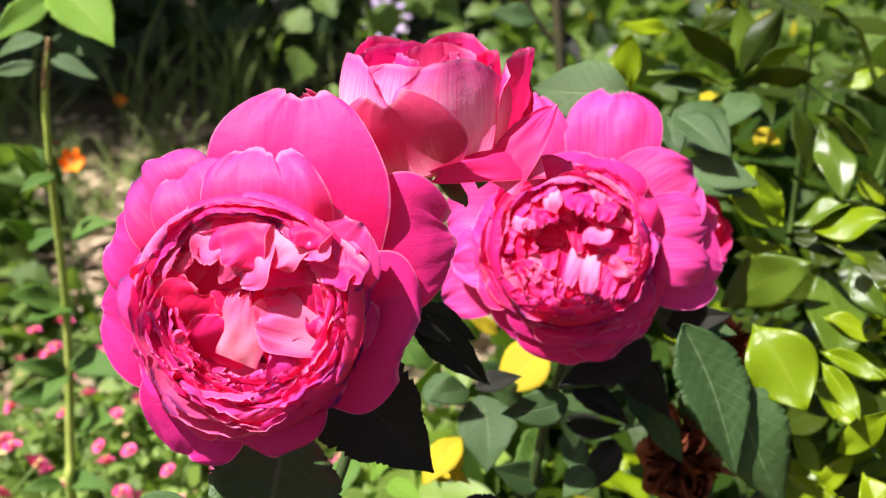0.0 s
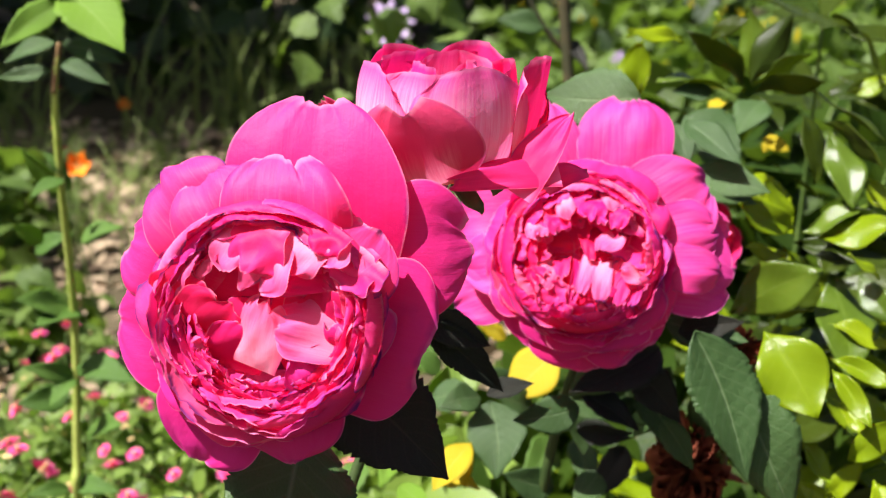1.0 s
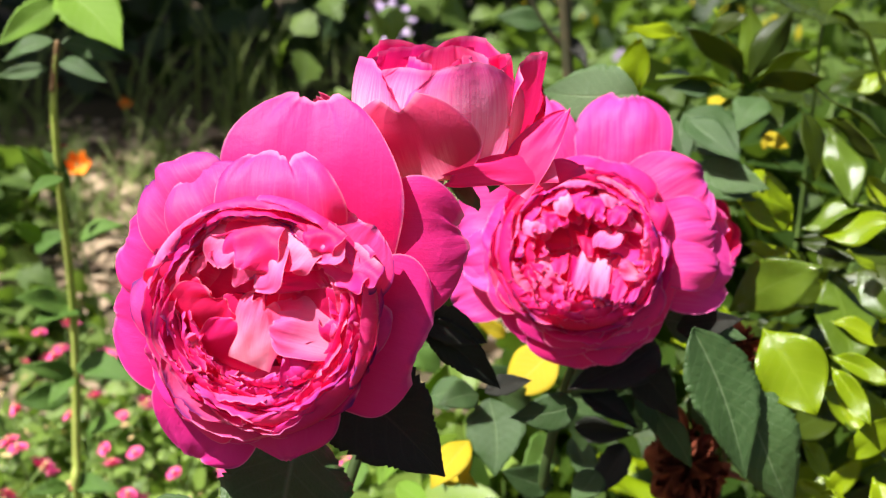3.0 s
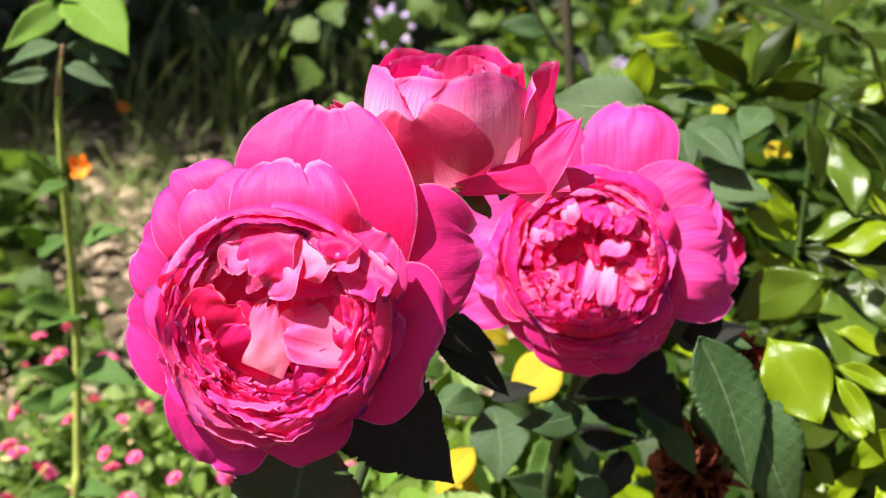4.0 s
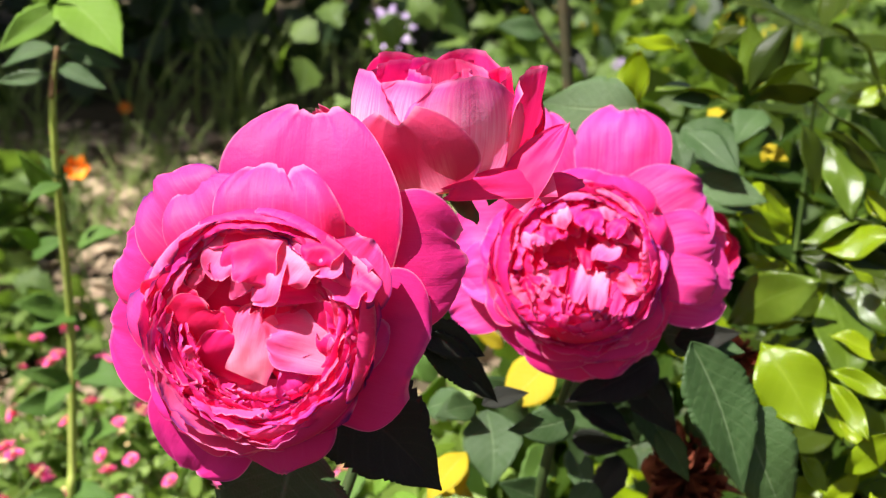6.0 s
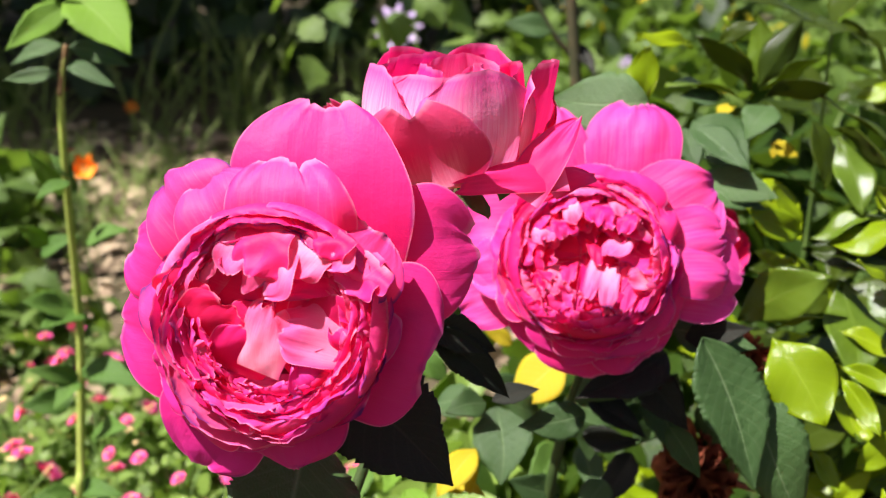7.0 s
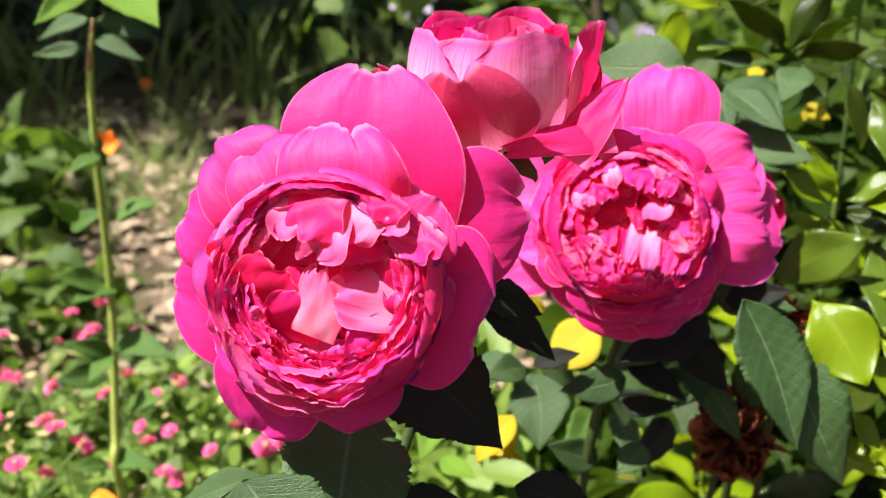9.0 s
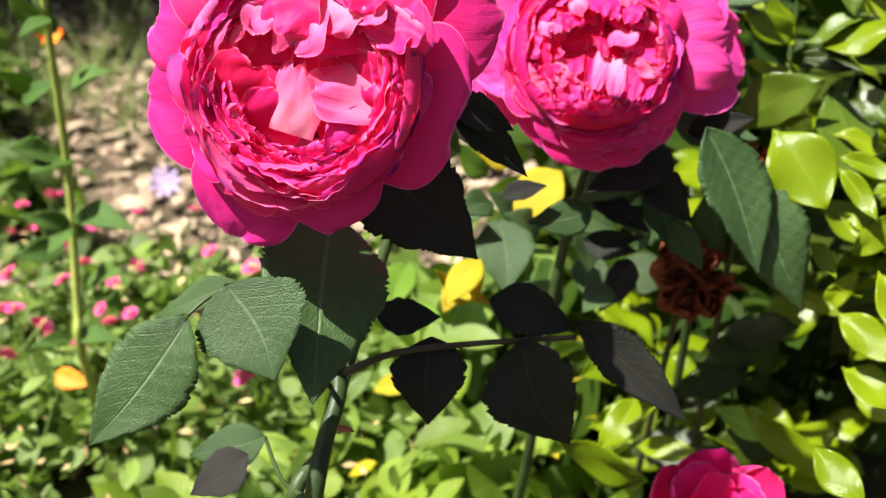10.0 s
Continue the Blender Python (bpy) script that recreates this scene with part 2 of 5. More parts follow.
CREAM = plain_material("cream_floret", (0.50, 0.34, 0.14), (0.62, 0.46, 0.24), 90, 0.6, 0.2, 0.2, 0.001)
LILAC = plain_material("lilac_petal", (0.36, 0.25, 0.46), (0.60, 0.48, 0.66), 60, 0.6, 0.2, 0.2, 0.001)
SEPAL = plain_material("sepal", (0.05, 0.11, 0.03), (0.12, 0.20, 0.06), 120, 0.5)

UP = Vector((0, 0, 1))

# ---------------------------------------------------------------- mesh tools


def mesh_of(name, verts, faces, material, uvs=None, smooth=True, plan=None):
    me = bpy.data.meshes.new(name)
    me.from_pydata([tuple(v) for v in verts], [], faces)
    if uvs is not None:
        layer = me.uv_layers.new(name="UVMap")
        loop = np.empty(len(me.loops), dtype=np.int32)
        me.loops.foreach_get("vertex_index", loop)
        layer.data.foreach_set("uv", np.asarray(uvs, dtype=np.float32)[loop].ravel())
        if plan is not None:
            me.uv_layers.new(name="plan").data.foreach_set("uv", np.asarray(plan, dtype=np.float32)[loop].ravel())
    me.polygons.foreach_set("use_smooth", [smooth] * len(me.polygons))
    me.materials.append(material)
    me.update()
    return me


def thing(name, label, category, group="", kind="", at=None):
    ob = new(name)
    ob.empty_display_size = 0.01
    if at is not None:
        ob.matrix_world = at if isinstance(at, Matrix) else Matrix.Translation(at)
    return tagged(ob, label, category, group, kind)


def part(name, me, parent, label="", m=None):
    """Links a mesh as one part under its thing; m is given in world space."""
    ob = new(name, me)
    ob.parent = parent
    base = parent.matrix_world if parent.parent is None else parent.parent.matrix_world @ parent.matrix_basis
    ob.matrix_basis = base.inverted() @ m if m is not None else Matrix()
    return tagged(ob, label) if label else ob


def grid(nu, nv):
    """Faces of a grid of nu x nv points, row after row."""
    return [(j * nu + i, j * nu + i + 1, (j + 1) * nu + i + 1, (j + 1) * nu + i) for j in range(nv - 1) for i in range(nu - 1)]


def shell(points, nu, nv, thick):
    """Gives a sheet of nu x nv points a thickness: both sides and the rim."""
    p = np.asarray(points).reshape(nv, nu, 3)
    du, dv = np.gradient(p, axis=1), np.gradient(p, axis=0)
    n = np.cross(du, dv)
    n /= np.linalg.norm(n, axis=2, keepdims=True) + 1e-9
    both = np.concatenate([(p + n * thick / 2).reshape(-1, 3), (p - n * thick / 2).reshape(-1, 3)])
    front = grid(nu, nv)
    if not thick:
        return p.reshape(-1, 3), front
    k = nu * nv
    faces = front + [tuple(k + i for i in reversed(f)) for f in front]
    ring = [i for i in range(nu)] + [j * nu + nu - 1 for j in range(1, nv)] + [(nv - 1) * nu + i for i in range(nu - 2, -1, -1)] + [j * nu for j in range(nv - 2, 0, -1)]
    for a, b in zip(ring, ring[1:] + ring[:1]):
        faces.append((b, a, k + a, k + b))
    return both, faces


def tube(name, path, radii, material, sides=8):
    """A round, tapering tube through the points of a path."""
    path = [Vector(p) for p in path]
    pts, rad = [], []
    for i in range(len(path) - 1):
        a, b = path[max(i - 1, 0)], path[i]
        c, d = path[i + 1], path[min(i + 2, len(path) - 1)]
        for s in range(6):
            t = s / 6
            pts.append(0.5 * ((2 * b) + (c - a) * t + (2 * a - 5 * b + 4 * c - d) * t * t + (3 * b - a - 3 * c + d) * t ** 3))
            rad.append(radii[i] + (radii[i + 1] - radii[i]) * t)
    pts.append(path[-1])
    rad.append(radii[-1])
    verts, faces = [], []
    side = Vector((1, 0.2, 0.1)).normalized()
    for i, p in enumerate(pts):
        ahead = (pts[min(i + 1, len(pts) - 1)] - pts[max(i - 1, 0)]).normalized()
        side = (side - ahead * side.dot(ahead)).normalized()
        up = ahead.cross(side)
        for s in range(sides):
            a = 2 * math.pi * s / sides
            verts.append(p + (side * math.cos(a) + up * math.sin(a)) * rad[i])
    for i in range(len(pts) - 1):
        for s in range(sides):
            faces.append((i * sides + s, i * sides + (s + 1) % sides, (i + 1) * sides + (s + 1) % sides, (i + 1) * sides + s))
    faces.append(tuple(range(sides))[::-1])
    faces.append(tuple((len(pts) - 1) * sides + s for s in range(sides)))
    return mesh_of(name, verts, faces, material)


def bezier(p, t):
    t = np.asarray(t)[..., None]
    p = np.asarray(p, float)
    return (1 - t) ** 3 * p[0] + 3 * t * (1 - t) ** 2 * p[1] + 3 * t * t * (1 - t) * p[2] + t ** 3 * p[3]


def petal_mesh(phi, width, prof, material, rng, edge=0.25, square=2.0, ruffle=0.0024, notch=0.0, skew=0.0, foot=0.35, cup=0.0, nu=17, nv=18, thick=0.0, roll=0.0, nick=0.008):
    """A petal round the +z axis. phi and width in degrees; prof: four (r, z) control points from foot to rim;
    edge: how far the rim falls back at the sides; roll: how far the rim turns outwards."""
    s = np.linspace(-1, 1, nu)[None, :]
    t = np.linspace(0, 1, nv)[:, None]
    shape = (foot + (1 - foot) * np.sin(np.clip(t / 0.75, 0, 1) * np.pi / 2)) * np.sqrt(np.clip(1 - np.clip((t - 0.72) / 0.33, 0, 1) ** square, 0.0, 1))
    cut = 1 - edge * np.abs(s) ** 2.4 - notch * np.exp(-((s - skew * 0.5) / 0.13) ** 2)
    ph = rng.uniform(0, 6.28, 6)
    wav = np.sin(s * 5 + ph[0]) * 0.5 + np.sin(s * 9 + ph[1]) * 0.35 + np.sin(s * 17 + ph[2]) * 0.25 + np.sin(s * 27 + ph[4]) * 0.16
    tt = np.clip(t * (cut + nick * wav * t), 0, 1.08)
    rz = bezier(prof, tt)
    ang = np.radians(phi) + np.radians(width) * (s + skew * t * 0.4) * shape
    r, z = rz[..., 0] + 0 * ang, rz[..., 1] + 0 * ang
    lift = ruffle * t ** 3 * wav + ruffle * 0.2 * t ** 5 * np.sin(s * 23 + ph[5]) + ruffle * 0.8 * t * np.sin(s * 3 + t * 4 + ph[3])
    d = np.gradient(rz, axis=0)
    ln = np.linalg.norm(d, axis=2) + 1e-9
    nr, nz = -d[..., 1] / ln, d[..., 0] / ln
    off = lift + cup * (s ** 2) * t
    if roll:
        off = off - roll * np.clip((t - 0.8) / 0.2, 0, 1) ** 2
    r, z = r + nr * off, z + nz * off
    pts = np.stack([r * np.cos(ang), r * np.sin(ang), z], -1)
    verts, faces = shell(pts, nu, nv, thick)
    uv = np.stack([np.broadcast_to(s * 0.5 + 0.5, (nv, nu)), np.broadcast_to(t, (nv, nu))], -1).reshape(-1, 2)
    return mesh_of("petal", verts, faces, material, np.concatenate([uv, uv])[: len(verts)], plan=np.concatenate([uv, uv])[: len(verts)])


def frame_of(origin, axis, up):
    """The pose whose z is the axis and whose y leans to up."""
    z = Vector(axis).normalized()
    x = Vector(up).cross(z).normalized()
    m = Matrix((x, z.cross(x), z)).transposed().to_4x4()
    return Matrix.Translation(origin) @ m


def leaf_mesh(ratio, serrate, material, fold=0.25, droop=0.15, point=1.0, widest=0.42, seed=0, teeth=18, nv=None, nu=9, thick=0.006, wave=0.02, quilt=0.0):
    """A leaf blade of length 1 along +y, z up; folded at the midrib, bent down to the tip."""
    rng = np.random.default_rng(seed)
    nv = nv or (teeth * 3 + 1 if serrate else 15)
    v = np.linspace(0, 1, nv)
    e = math.log(0.5) / math.log(widest)
    half = np.sin(np.pi * v ** e) ** (0.75 + 0.25 * point) * ratio / 2
    half = np.maximum(half, 0.004)
    if serrate:
        saw = ((v * teeth + 0.5 * np.sin(v * 17 + seed) + 0.3 * np.sin(v * 41)) % 1.0) * (0.75 + 0.5 * np.sin(v * 29 + seed))
    else:
        saw = 0 * v
    s = np.linspace(-1, 1, nu)
    x = s[None, :] * half[:, None] * (1 - serrate * 1.3 * saw[:, None] * np.abs(s)[None, :] ** 9)
    y = np.broadcast_to(v[:, None], x.shape).copy()
    y = y - 0.10 * np.abs(s)[None, :] * np.sin(np.pi * v)[:, None] * 0.5
    ph = rng.uniform(0, 6.28, 3)
    z = fold * np.abs(x) - droop * (v ** 2)[:, None] + wave * np.sin(v * 9 + ph[0])[:, None] * np.abs(s)[None, :] + 0.04 * np.sin(v * 3 + ph[1])[:, None]
    if quilt:
        z = z + quilt * np.abs(np.sin(np.pi * 9 * (v[:, None] - 0.28 * np.abs(s)[None, :]))) * (np.abs(s) * (1.15 - np.abs(s)))[None, :] * 2.5
    x = x + 0.05 * math.sin(ph[2]) * np.sin(np.pi * v)[:, None]
    pts = np.stack([x, y, z], -1)
    verts, faces = shell(pts, nu, nv, thick)
    uv = np.stack([np.broadcast_to(s * 0.5 + 0.5, (nv, nu)), y], -1).reshape(-1, 2)
    return mesh_of("leaf", verts, faces, material, np.concatenate([uv, uv])[: len(verts)])



def flap_mesh(material, seed, bulge=0.2, cup=0.15, ruffle=0.03, nu=19, nv=15, thick=0.0):
    """A loose petal of length 1 along +y and width 1: narrow foot, broad frilled rim, z up."""
    rng = np.random.default_rng(seed)
    s = np.linspace(-1, 1, nu)[None, :]
    v = np.linspace(0, 1, nv)[:, None]
    half = (0.35 + 0.65 * np.sin(np.clip(v / 0.7, 0, 1) * np.pi / 2)) * np.sqrt(np.clip(1 - np.clip((v - 0.72) / 0.32, 0, 1) ** 4, 0, 1)) * 0.5
    ph = rng.uniform(0, 6.28, 5)
    wav = np.sin(s * 4 + ph[0]) * 0.6 + np.sin(s * 8 + ph[1]) * 0.4 + np.sin(s * 15 + ph[2]) * 0.3 + np.sin(s * 24 + ph[4]) * 0.2
    x = s * half + 0.04 * np.sin(v * 3 + ph[3])
    y = v * (1 - 0.12 * np.abs(s) ** 2.6 + 0.022 * wav * v)
    z = bulge * np.sin(np.pi * v * 0.9) - cup * s ** 2 * np.sin(np.pi * np.clip(v, 0, 1) * 0.6) + ruffle * wav * v ** 2
    z = z + 0.03 * v * np.abs(np.sin(s * 2.2 + v * 1.5 + ph[1])) + 0.010 * np.sin(s * 5 + v * 6 + ph[2]) * v
    pts = np.stack([x + 0 * y, y + 0 * x, z + 0 * x], -1)
    verts, faces = shell(pts, nu, nv, thick)
    uv = np.stack([np.broadcast_to(s * 0.5 + 0.5, (nv, nu)), np.broadcast_to(v, (nv, nu))], -1).reshape(-1, 2)
    return mesh_of("petal", verts, faces, material, np.concatenate([uv, uv])[: len(verts)], plan=np.concatenate([uv, uv])[: len(verts)])


FLAPS = {mat: [flap_mesh(mat, i * 7 + j, b, c, f) for i, (b, c, f) in enumerate([(0.10, 0.08, 0.035), (0.14, -0.05, 0.045), (0.06, -0.12, 0.04), (0.12, 0.12, 0.05)])] for j, mat in enumerate((PETAL, PETAL_PALE, PETAL_RED, PETAL_DRY))}


ROSE_LEAVES = [leaf_mesh(r, 0.075, LEAF, f, d, 1.0, 0.44, i, teeth=28, quilt=0.010) for i, (r, f, d) in enumerate([(0.64, 0.16, 0.10), (0.68, 0.10, 0.14), (0.60, 0.22, 0.06), (0.70, 0.06, 0.16)])]
MID_LEAVES = [leaf_mesh(r, 0.08, LEAF_MID, 0.2, d, 1.0, 0.42, i + 60, teeth=12) for i, (r, d) in enumerate([(0.55, 0.2), (0.65, 0.1), (0.6, 0.3)])]
YOUNG_SHADE_LEAVES = [leaf_mesh(r, 0.09, LEAF_YOUNG_SHADE, f, d, 1.0, 0.44, i + 10, teeth=24) for i, (r, f, d) in enumerate([(0.60, 0.3, 0.1), (0.70, 0.2, 0.15), (0.5, 0.6, 0.2)])]
FRESH_LEAVES = [leaf_mesh(r, 0.08, LEAF_FRESH, 0.2, d, 1.0, 0.42, i + 20, teeth=12) for i, (r, d) in enumerate([(0.55, 0.1), (0.65, 0.2), (0.6, 0.0)])]
SHADED_GLOSSY_LEAVES = [leaf_mesh(r, 0, GLOSSY_SHADED, f, d, 0.8, 0.55, i + 30, wave=0.03) for i, (r, f, d) in enumerate([(0.42, 0.2, 0.15), (0.50, 0.1, 0.25), (0.46, 0.35, 0.1)])]
SUNLIT_LEAVES = [leaf_mesh(r, 0, GLOSSY_SUNLIT, f, d, 0.8, 0.55, i + 40, wave=0.06, nu=11) for i, (r, f, d) in enumerate([(0.42, 0.2, 0.15), (0.55, 0.1, 0.2), (0.46, 0.35, 0.1)])]
MID_GLOSSY_LEAVES = [leaf_mesh(r, 0, GLOSSY_MID, f, d, 0.8, 0.55, i + 70, wave=0.05, nu=11) for i, (r, f, d) in enumerate([(0.44, 0.2, 0.15), (0.52, 0.1, 0.22)])]
YELLOW_LEAVES = [leaf_mesh(0.6, 0, YELLOW, 0.1, 0.2, 0.6, 0.5, 50), leaf_mesh(0.5, 0.08, YELLOW, 0.2, 0.1, 1.0, 0.42, 51)]


def leaf_pose(base, tip, facing, wide=1.0):
    """Lays a unit leaf from base to tip with its upper side to the given direction."""
    b, t = Vector(base), Vector(tip)
    y = t - b
    ln = y.length
    y = y / ln
    z = Vector(facing)
    z = (z - y * z.dot(y)).normalized()
    x = y.cross(z)
    m = Matrix((x * ln * wide, y * ln, z * ln)).transposed().to_4x4()
    return Matrix.Translation(b) @ m


VIEW = (0.0, -0.75, 0.66)


def leaf(parent, meshes, base, tip, facing=VIEW, wide=1.0, label=""):
    i = int(abs(base[0] * 7919 + base[2] * 3571) * 1000) % len(meshes)
    sway = Vector((math.sin(base[0] * 977 + base[2] * 613), 0.4 * math.sin(base[1] * 1531), math.sin(base[2] * 1223 + base[0] * 331)))
    return part("leaf", meshes[i], parent, label, leaf_pose(base, tip, Vector(facing) + 0.35 * sway, wide))


def thorn(parent, at, way, size=0.006):
    b = Vector(at)
    w = Vector(way).normalized()
    m = tube("thorn", [b, b + w * size * 0.6, b + w * size - UP * size * 0.25], [size * 0.32, size * 0.16, size * 0.02], THORN, 6)
    part("thorn", m, parent, "", Matrix())


def cane(name, path, radii, material, parent, sides=8):
    """A round tapering stem, branch or stalk through points of the place, as a part of its thing."""
    return part(name, tube(name, path, radii, material, sides), parent, "", Matrix())


def strew(name, templates, rows, material, parent=None, label="", category="", kind="stuff"):
    """Joins many small copies of unit sheets (points, faces, uv) at the given matrices into one mesh."""
    vs, fs, us, k = [], [], [], 0
    for i, m in enumerate(rows):
        p, f, uv = templates[i % len(templates)]
        a = np.array(m)
        vs.append(p @ a[:3, :3].T + a[:3, 3])
        fs.append(f + k)
        us.append(uv)
        k += len(p)
    v, f, uv = np.concatenate(vs), np.concatenate(fs), np.concatenate(us)
    me = mesh_of(name, v, f.tolist(), material, uv)
    ob = new(name, me)
    if parent is not None:
        ob.parent = parent
        ob.matrix_basis = parent.matrix_world.inverted()
    return tagged(ob, label, category, "", kind)


def sheet(ratio, fold, droop, nv=7, nu=5, widest=0.5, seed=0, lobes=0.0):
    """A light leaf template for strew()."""
    rng = np.random.default_rng(seed)
    v = np.linspace(0, 1, nv)
    e = math.log(0.5) / math.log(widest)
    half = np.maximum(np.sin(np.pi * v ** e) ** 0.8 * ratio / 2, 0.01) * (1 + lobes * np.sin(v * 22))
    s = np.linspace(-1, 1, nu)
    x = s[None, :] * half[:, None]
    y = np.broadcast_to(v[:, None], x.shape)
    z = fold * np.abs(x) - droop * (v ** 2)[:, None] + 0.03 * np.sin(v * 5 + rng.uniform(0, 6))[:, None]
    uv = np.stack([np.broadcast_to(s * 0.5 + 0.5, (nv, nu)), y], -1).reshape(-1, 2)
    return np.stack([x, y, z], -1).reshape(-1, 3), np.array(grid(nu, nv)), uv


SHEETS = [sheet(0.6, 0.2, 0.2, seed=1), sheet(0.75, 0.1, 0.3, seed=2), sheet(0.5, 0.3, 0.1, seed=3)]
LOBED = [sheet(0.8, 0.15, 0.2, 11, 5, 0.55, 4, 0.18), sheet(0.7, 0.2, 0.3, 11, 5, 0.5, 5, 0.22)]
BLADES = [sheet(0.035, 0.6, 0.35, 6, 3, 0.35, 6), sheet(0.045, 0.6, 0.7, 6, 3, 0.35, 7)]
STRAWS = [sheet(0.016, 0.6, 0.35, 6, 3, 0.35, 6), sheet(0.022, 0.6, 0.8, 6, 3, 0.35, 7)]
TURF = [sheet(0.09, 0.5, 0.5, 5, 3, 0.35, 6), sheet(0.11, 0.5, 0.9, 5, 3, 0.35, 7)]
CHIPS = [sheet(0.35, 0.1, 0.05, 4, 3, 0.5, 8), sheet(0.55, 0.0, 0.08, 4, 3, 0.5, 9)]


def scatter_pose(rng, p, size, tilt=0.8, lie=None):
    """A leaf at p with a random bearing, its face tilted from the vertical by up to about tilt radians."""
    a, b = rng.uniform(0, 6.283), rng.normal(0, tilt)
    y = Vector((math.cos(a) * math.cos(b), math.sin(a) * math.cos(b), math.sin(b)))
    n = UP + Vector(rng.normal(0, 0.45, 3))
    return leaf_pose(p, Vector(p) + y * size, n)


# ---------------------------------------------------------------- ground
def ground_mesh():
    rng = np.random.default_rng(3)
    xs = np.concatenate([np.linspace(-60, -4, 12)[:-1], np.linspace(-4, 4, 81), np.linspace(4, 60, 12)[1:]])
    ys = np.concatenate([np.linspace(-40, -1, 8)[:-1], np.linspace(-1, 7, 81), np.linspace(7, 120, 14)[1:]])
    verts = []
    for y in ys:
        for x in xs:
            z = 0.018 * noise.noise((x * 3, y * 3, 0)) + 0.008 * noise.noise((x * 11, y * 11, 2))
            verts.append((x, y, z))
    return mesh_of("ground", verts, grid(len(xs), len(ys)), SOIL)


tagged(new("ground", ground_mesh()), "brown garden soil strewn with bark mulch", "ground", "", "structure")


# ---------------------------------------------------------------- roses


def guard(parent, rng, phi, width, r, z, material=PETAL, low=-0.016, rim=-0.004, **kw):
    """An outer petal that spreads from the foot of the flower."""
    prof = [(0.005, low), (r * 0.45, low), (r * 0.78, z + 0.006 if rim < 0 else z - 0.004), (r, z + rim)]
    part("petal", petal_mesh(phi, width, prof, material, rng, **kw), parent)


def bowl(parent, rng, phi, width, r, z, material=PETAL, low=-0.014, lean=1.12, foot_r=1.05, **kw):
    """A cupped petal that stands up from the foot and leans in at the rim."""
    prof = [(0.004, low), (r * foot_r, low), (r * lean, z * 0.45), (r, z)]
    part("petal", petal_mesh(phi, width, prof, material, rng, **kw), parent)


def flap(parent, material, base, tip, wide, facing=(0, 0, 1), pick=0):
    """A loose petal inside the flower, in the flower's own space (z along its axis), in millimetres."""
    b, t = Vector(base) * 0.001, Vector(tip) * 0.001
    m = leaf_pose(b, t, facing, 1.0) @ Matrix.Diagonal((wide * 0.001 / (t - b).length, 1, 1, 1))
    ob = part("petal", FLAPS[material][pick % 4], parent)
    ob.matrix_basis = m
    return ob


def fringe(parent, rng, phis, r0, z0, r1, z1, wide, mats, jitter=1.0):
    """A row of petals that lean in from the wall of the cup, in millimetres and degrees."""
    for i, phi in enumerate(phis):
        a, b = radians(phi + rng.uniform(-5, 5)), radians(phi + rng.uniform(-14, 14))
        j = rng.uniform(-1.5, 1.5, 3) * jitter
        base = Vector((math.cos(a) * r0, math.sin(a) * r0, z0))
        tip = Vector((math.cos(b) * (r1 + j[0]), math.sin(b) * (r1 + j[0]), z1 + j[1]))
        flap(parent, mats[int(rng.integers(len(mats)))], base, tip, wide * rng.uniform(0.8, 1.2), Vector((-math.cos(a) * 0.3, -math.sin(a) * 0.3, 1)) + Vector(rng.normal(0, 0.15, 3)), int(rng.integers(4)))


def cup_rings(parent, rng, rings, mats, low=-0.012, frill=0.0015, span=(0.60, 0.78), lean=(0.84, 0.96)):
    """Nested rings of wide thin petals: rows of (radius, height, how many)."""
    for r, z, count in rings:
        start = rng.uniform(0, 360)
        for i in range(count):
            phi = start + i * 360 / count + rng.uniform(-10, 10)
            bowl(parent, rng, phi, 360 / count * rng.uniform(*span), r * rng.uniform(0.97, 1.03), z + rng.uniform(-0.0025, 0.0015),
                 mats[int(rng.integers(len(mats)))], low=low, edge=rng.uniform(0.08, 0.25), ruffle=frill, nu=19, nv=14,
                 skew=rng.uniform(-0.3, 0.3), lean=rng.uniform(*lean), foot_r=0.6, square=rng.uniform(2.5, 4.5))


def folds(parent, rng, phis, rows, width, mats, low=-0.008, frill=0.0022):
    """Petals of the heart that stand in part of the cup: rows of (radius, height)."""
    for r, z in rows:
        for phi in phis:
            bowl(parent, rng, phi + rng.uniform(-14, 14), width * rng.uniform(0.75, 1.2), r * rng.uniform(0.94, 1.06), z + rng.uniform(-0.0015, 0.0015),
                 mats[int(rng.integers(len(mats)))], low=low, edge=rng.uniform(0.1, 0.4), ruffle=frill, nu=17, nv=11,
                 skew=rng.uniform(-0.5, 0.5), lean=rng.uniform(0.75, 0.95), foot_r=0.5, square=rng.uniform(2.5, 4.5))


def sepals(parent, rng, size, low):
    for i in range(5):
        prof = [(0.003, low), (size * 0.5, low - 0.003), (size * 0.9, low - 0.002), (size, low - 0.010)]
        part("sepal", petal_mesh(i * 72 + 20, 17, prof, SEPAL, rng, edge=0.7, foot=0.8, nu=7, nv=9), parent)


FOLD_MATS = [PETAL, PETAL_PALE, PETAL_RED, PETAL_DRY]


